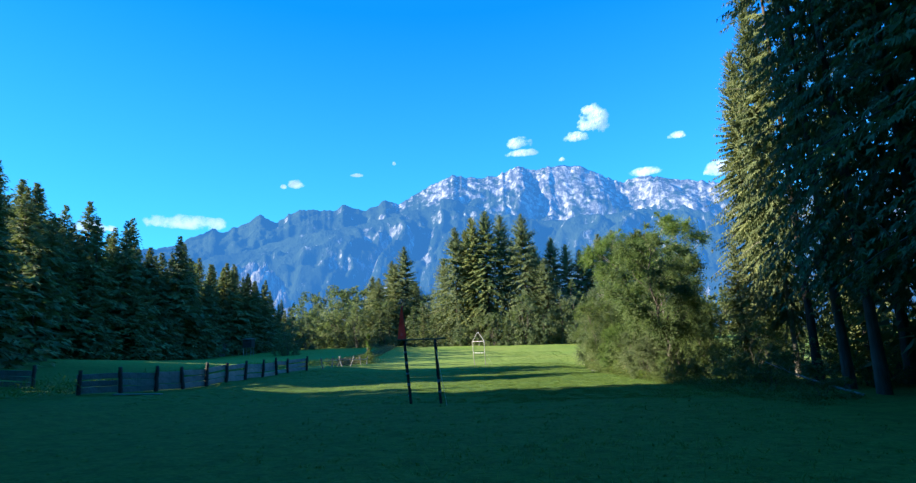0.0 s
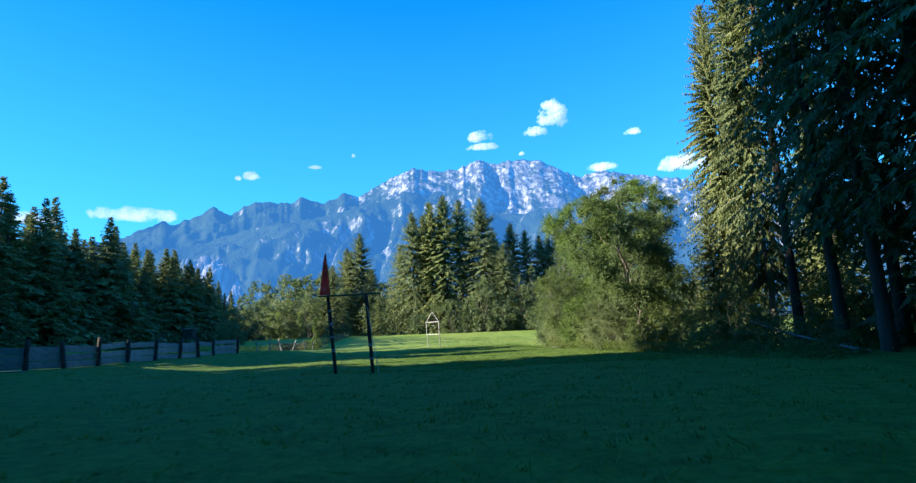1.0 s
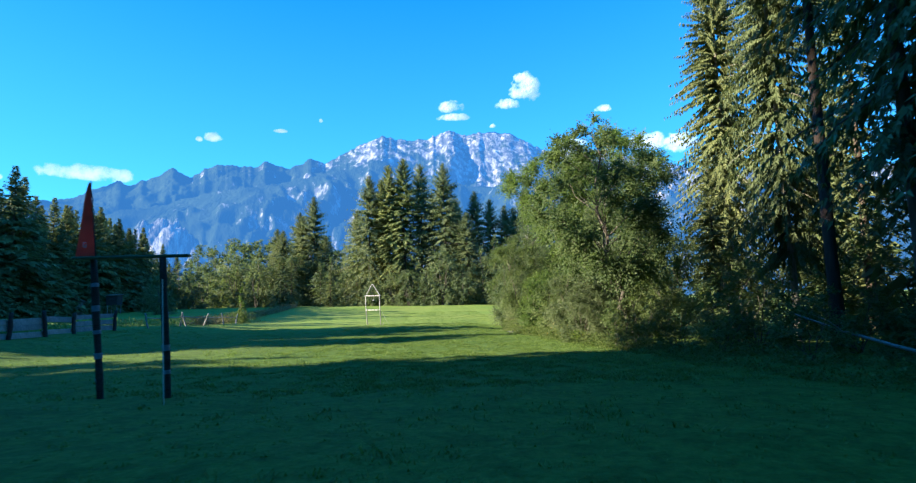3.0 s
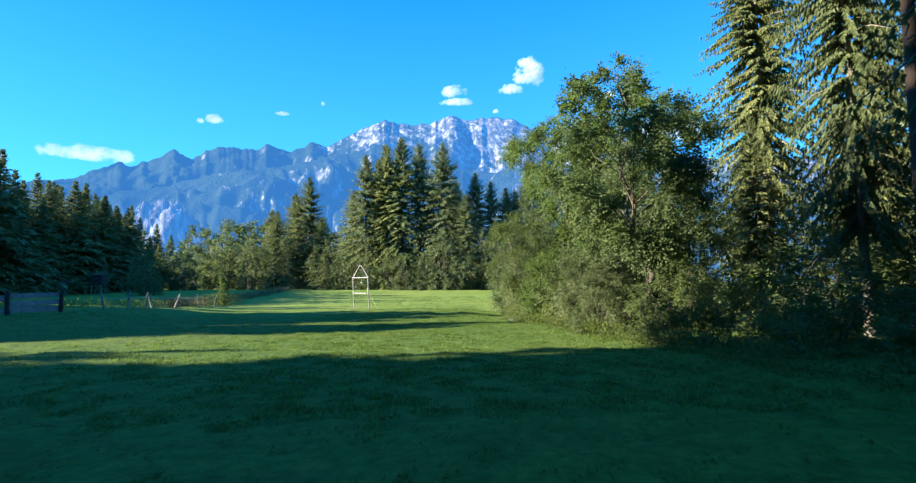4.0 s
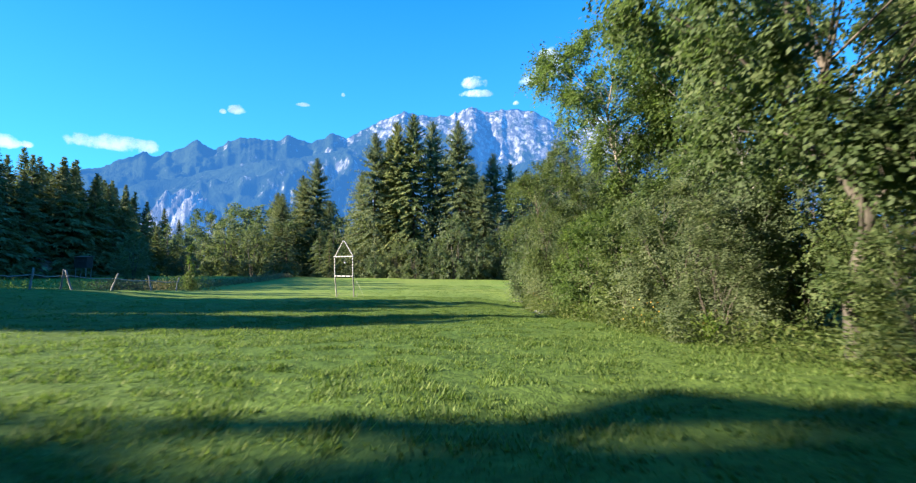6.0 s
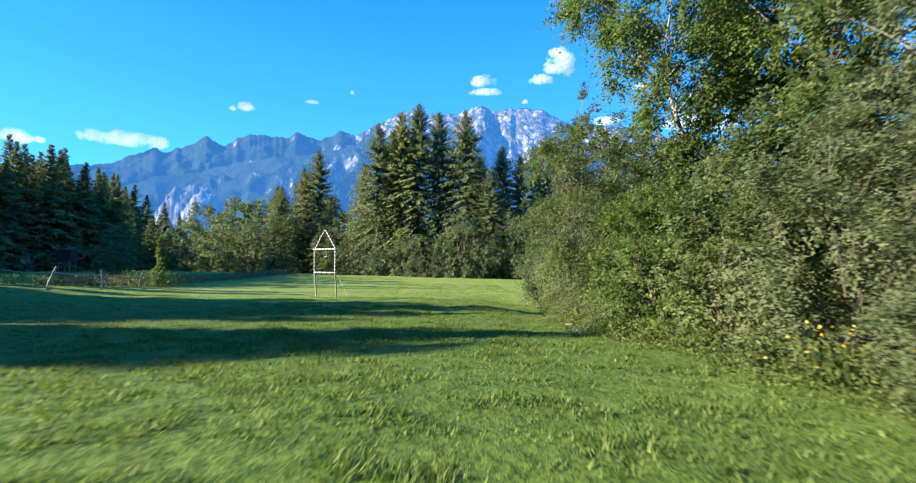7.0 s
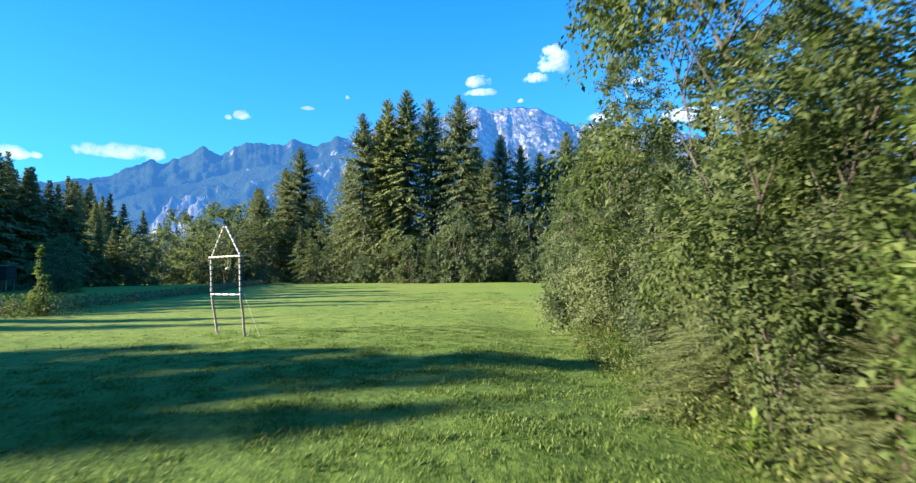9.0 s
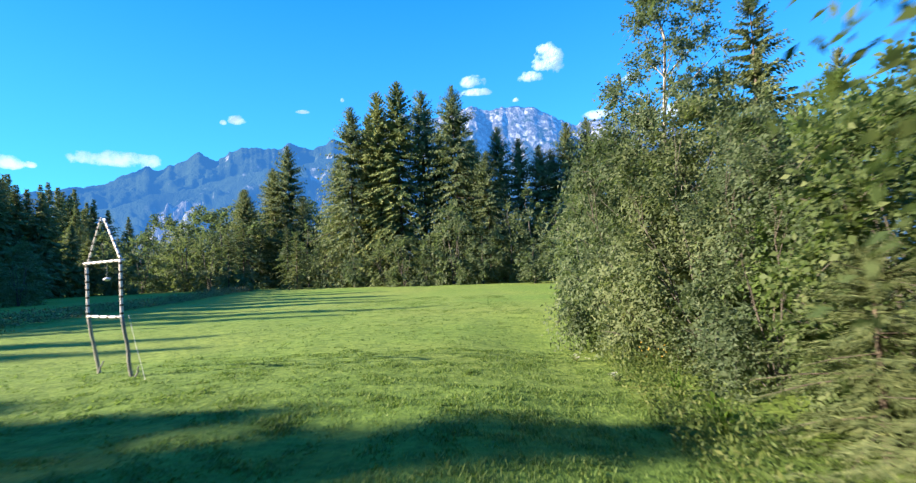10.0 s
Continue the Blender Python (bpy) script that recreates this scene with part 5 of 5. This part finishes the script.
# ---- the shed and the raised hide by the forest ----
def build_shed():
    s = thing("wooden_shed", "small wooden shed with an open front at the forest edge", "shed", pose(-43.6, 89.6, gz(-43.6, 89.6), 0, 0, 18))
    for x, y, sx, sy in ((-1.05, 0, 0.08, 1.9), (1.05, 0, 0.08, 1.9), (0, 0.95, 2.1, 0.08)):
        part("wall", (box(sx, sy, 2.0), MAT["pale_wall"] if x > 0.5 else MAT["wood"]), s, "pale plank wall" if x > 0.5 else "", pose(x, y, 1.0))
    part("front_wall", (box(0.75, 0.07, 2.0), MAT["pale_wall"]), s, "pale plank front wall", pose(0.66, -0.95, 1.0))
    for side in (-1, 1):
        part("roof_slope", (box(1.5, 2.5, 0.07), MAT["roof"]), s, "", pose(side * 0.62, 0, 2.28, 0, side * 27, 0))
    part("beam", (box(2.2, 0.1, 0.1), MAT["wood"]), s, "", pose(0, -0.95, 1.98))
    h = thing("raised_hide", "small raised wooden hide on legs before the forest", "hide", pose(-38.6, 90.4, gz(-38.6, 90.4)))
    for x in (-0.65, 0.65):
        for y in (-0.5, 0.5):
            part("leg", pole_mesh("leg", 1.5, 0.06, 0.05, MAT["wood"], 5, 7), h, "", pose(x, y, 0.7))
    part("cabin", (box(1.6, 1.3, 1.4, 0.02), MAT["wood_dark"]), h, "dark boarded cabin", pose(0, 0, 2.1))
    part("roof", (box(1.9, 1.6, 0.08), MAT["roof"]), h, "", pose(0, 0, 2.86, 6))
    part("hatch", (box(0.8, 0.05, 0.3, 0.004), MAT["black"]), h, "dark viewing hatch", pose(0, -0.66, 2.3))


build_shed()

# ---- grass, weeds ----


def path_x(y):
    return np.interp(y, [0, 8, 20, 38], [4.8, 6.2, 8.0, 9.4])


def build_grass():
    r5 = np.random.default_rng(9)
    n = 56000
    y = np.where(r5.random(n * 6) < 0.76, r5.uniform(18, 50, n * 6), 1.5 + 76 * r5.random(n * 6))
    x = r5.uniform(-9.0, 13.0, n * 6)
    keep = r5.random(n * 6) < np.clip(1.35 - np.abs(x - path_x(y)) / 7, 0.12, 1) * np.clip(0.72 + 0.6 * fbm(x * 3.6, y * 3.6, 26, 2), 0.3, 1)
    x, y = x[keep][:n], y[keep][:n]
    per = 8
    tx, ty = np.repeat(x, per), np.repeat(y, per)
    far = 1 + step_between(30, 75, ty) * 1.0
    clump = 0.4 * fbm(tx * 0.8, ty * 0.8, 15, 2) + 1.0 * fbm(tx * 3.6, ty * 3.6, 26, 2)
    m = len(tx)
    bx, by = tx + r5.normal(0, 0.06, m) * far, ty + r5.normal(0, 0.06, m) * far
    h = np.clip(0.038 + 0.028 * clump, 0.016, 0.07) * r5.uniform(0.45, 1.4, m) * (0.85 + 0.15 * far) * (1 - 0.35 * step_between(40, 50, ty))
    broad = r5.random(m) < 0.3
    w = np.where(broad, r5.uniform(0.010, 0.020, m), r5.uniform(0.004, 0.009, m)) * far
    h = np.where(broad, h * 0.8, h)
    a, lean = r5.uniform(0, 6.283, m), r5.uniform(0.3, 1.5, m)
    z = ground_at(bx, by) + lumps(bx, by) - 0.01
    d = np.stack([np.cos(a), np.sin(a)], -1)
    b0 = np.stack([bx - d[:, 1] * w, by + d[:, 0] * w, z], -1)
    b1 = np.stack([bx + d[:, 1] * w, by - d[:, 0] * w, z], -1)
    tip = np.stack([bx + d[:, 0] * h * lean, by + d[:, 1] * h * lean, z + h], -1)
    v = np.stack([b0, b1, tip], 1).reshape(-1, 3)
    tagged(new("meadow_grass", mesh_np("meadow_grass", v, np.arange(len(v)).reshape(-1, 3), MAT["grass"])), "short tufted green meadow grass", "grass", kind="stuff")


build_grass()


def leaf_band(name, label, x, y, high, size, material, seed, width=0.5):
    """Low leafy growth at the given roots: upright leaves at scattered heights."""
    r6 = np.random.default_rng(seed)
    n = len(x)
    p = np.stack([x, y, ground_at(x, y) + high * r6.random(n) ** 1.3], -1)
    d = unit(np.stack([r6.normal(0, 0.7, n), r6.normal(0, 0.7, n), r6.uniform(0.0, 1.0, n)], -1))
    nr = unit(r6.normal(0, 0.6, (n, 3)) + np.array([0, -0.2, 0.8]))
    ln = size * r6.uniform(0.5, 1.5, n)
    tagged(new(name, mesh_np(name, *kites(p, d, nr, ln, ln * width), material)), label, "weeds", kind="stuff")


def build_weeds():
    r7 = np.random.default_rng(19)
    n = 30000
    y = r7.uniform(15, 60, n)
    foot = np.interp(y, [15, 20, 26, 33, 37, 43, 49, 58, 66], [13.2, 12.4, 11.7, 11.1, 11.2, 11.6, 12.6, 14.4, 15.2])
    x = foot + np.abs(r7.normal(0, 0.6, n)) - 0.15
    leaf_band("hedge_weeds", "tangled yellowing weeds and nettles along the hedge foot", x, y, 0.42, 0.055, MAT["weeds"], 20, 0.4)
    n = 14000
    y = 50 + 55 * r7.random(n) ** 1.2
    x = -9.9 - 0.11 * (y - 54) - np.abs(r7.normal(0, 1.1, n))
    leaf_band("bank_weeds", "dry pale weeds on the bank by the fence", x, y, 0.6, 0.18, MAT["dry_weeds"], 21, 0.22)
    n = 2600
    a, q = r7.uniform(0, 6.283, n), np.abs(r7.normal(0, 0.9, n))
    leaf_band("pollard_weeds", "tall pale weeds round the pollard's foot", -9.3 + np.cos(a) * q, 57.0 + np.sin(a) * q * 2.2, 0.95, 0.13, MAT["weeds"], 24, 0.3)
    n = 9000
    y, x = r7.uniform(18, 62, n), -12.2 - np.abs(r7.normal(0, 2.2, n))
    leaf_band("fence_grass", "tall unmown grass behind the fence", x, y, 0.45, 0.26, MAT["grass"], 22, 0.1)
    n = 900
    x, y = r7.uniform(3, 9, n), r7.uniform(4.2, 10, n)
    leaf_band("tall_grass_stalks", "taller thin grass stalks standing in the meadow", x, y, 0.06, 0.15, MAT["grass"], 23, 0.05)
    for k, (fx, fy) in enumerate([(12.4, 33.0), (11.7, 29.6), (12.9, 47.2)]):
        t = thing("goldenrod_clump", "clump of yellow wildflowers at the hedge foot", "wildflowers", pose(fx, fy, gz(fx, fy)), "wildflowers")
        m = 26
        p = np.stack([r7.normal(0, 0.16, m), r7.normal(0, 0.16, m), r7.uniform(0.25, 0.62, m)], -1)
        part("blossom", mesh_np("blossom", *kites(p, unit(r7.normal(0, 1, (m, 3))), unit(r7.normal(0, 1, (m, 3)) + [0, 0, 1]), np.full(m, 0.04), np.full(m, 0.025)), MAT["yellow"]), t, "yellow blossom")
        p[:, 2] *= 0.6
        part("foliage", mesh_np("stems", *kites(p * [1, 1, 0], unit(r7.normal(0, 0.2, (m, 3)) + [0, 0, 1]), unit(r7.normal(0, 1, (m, 3))), np.full(m, 0.45), np.full(m, 0.03)), MAT["weeds"]), t)


build_weeds()


def leafy_clump(name, label, category, x, y, leaf_mat, flower_mat, seed, high=0.35, wide=0.25, leaves=60, leaf=0.11, flowers=0, group=""):
    """A low plant: broad leaves from one root and, on some, small flower heads."""
    r8 = np.random.default_rng(seed)
    t = thing(name, label, category, pose(x, y, gz(x, y)), group)
    a, tilt = r8.uniform(0, 6.283, leaves), r8.uniform(0.15, 1.2, leaves)
    d = np.stack([np.cos(a) * np.sin(tilt), np.sin(a) * np.sin(tilt), np.cos(tilt)], -1)
    root = d * (r8.random(leaves) * 0.7)[:, None] * np.array([wide, wide, high]) * 1.2
    nr = unit(np.array([0, 0, 1.0]) - d * d[:, 2:] + r8.normal(0, 0.3, (leaves, 3)))
    ln = leaf * r8.uniform(0.6, 1.3, leaves)
    part("foliage", mesh_np("foliage", *kites(root, d, nr, ln, ln * 0.55), leaf_mat), t)
    stalks = [tube(np.array([(0, 0, 0), (wide * 0.3 * math.cos(k), wide * 0.3 * math.sin(k), high * 0.5), (wide * 0.6 * math.cos(k), wide * 0.6 * math.sin(k), high)]), [0.006, 0.005, 0.003], 4) for k in range(7)]
    part("stalks", mesh_np("stalks", *join(stalks), MAT["weeds"]), t)
    for k in range(flowers):
        m = 16
        c = np.array([wide * r8.normal(0, 0.6), wide * r8.normal(0, 0.6), high * r8.uniform(0.75, 1.15)])
        p = c + r8.normal(0, 0.022, (m, 3)) * np.array([1, 1, 0.3])
        part("flower_head", mesh_np("flower_head", *kites(p, unit(r8.normal(0, 1, (m, 3))), unit(r8.normal(0, 0.3, (m, 3)) + [0, 0, 1]), np.full(m, 0.024), np.full(m, 0.018)), flower_mat), t)


for k, (x, y) in enumerate([(11.0, 35.3), (10.85, 36.0), (10.5, 34.2), (12.0, 46.6), (11.9, 49.0)]):
    leafy_clump("white_wildflowers", "pale-leaved clump of white wildflowers in the grass", "wildflowers", x, y, MAT["pale_leaf"], MAT["petals"], 300 + k, 0.13, 0.20, 40, 0.06, 3, "white wildflowers")
for k, (x, y, s_) in enumerate([(11.5, 33.4, 1.0), (11.35, 34.6, 0.9), (12.2, 31.6, 1.2), (11.4, 37.9, 1.0), (12.3, 41.0, 1.1), (12.2, 43.6, 1.0), (11.9, 28.0, 1.0), (12.1, 30.0, 0.8), (12.5, 45.4, 0.9)]):
    leafy_clump("broad_leaved_weed", "bright green broad-leaved weed at the hedge foot", "weeds", x, y, MAT["fresh_leaf"], MAT["petals"], 320 + k, 0.5 * s_, 0.30, 90, 0.10, 0, "weeds at the hedge foot")
for k, (x, y) in enumerate([(12.5, 29.4), (12.6, 32.8), (13.0, 35.4)]):
    leafy_clump("bramble", "yellowing bramble with dry leaves at the hedge foot", "bramble", x, y, MAT["yellow_leaf"], MAT["petals"], 340 + k, 0.7, 0.4, 80, 0.10, 0, "brambles")


def build_fallen_branch():
    b = thing("fallen_branch", "dry fallen branch leaning in the wood's undergrowth", "branch", pose(0, 0, 0))
    z0 = gz(15.4, 18.6)
    main = np.array([(15.9, 17.6, gz(15.9, 17.6) + 0.03), (15.4, 18.6, z0 + 0.28), (14.9, 19.8, z0 + 0.62), (14.5, 20.6, z0 + 0.95)])
    part("stem", smooth(mesh_np("stem", *tube(main, [0.045, 0.04, 0.03, 0.012], 7), MAT["wood"])), b)
    for k, (i, dx, dy, dz) in enumerate([(1, 0.5, 0.3, 0.25), (2, -0.5, 0.2, 0.35), (2, 0.35, 0.5, 0.2)]):
        p = main[i]
        part("twig", mesh_np("twig", *tube(np.array([p, p + np.array([dx, dy, dz]) * 0.5 + [0, 0, 0.05], p + [dx, dy, dz]]), [0.016, 0.011, 0.004], 5), MAT["wood"]), b)


build_fallen_branch()
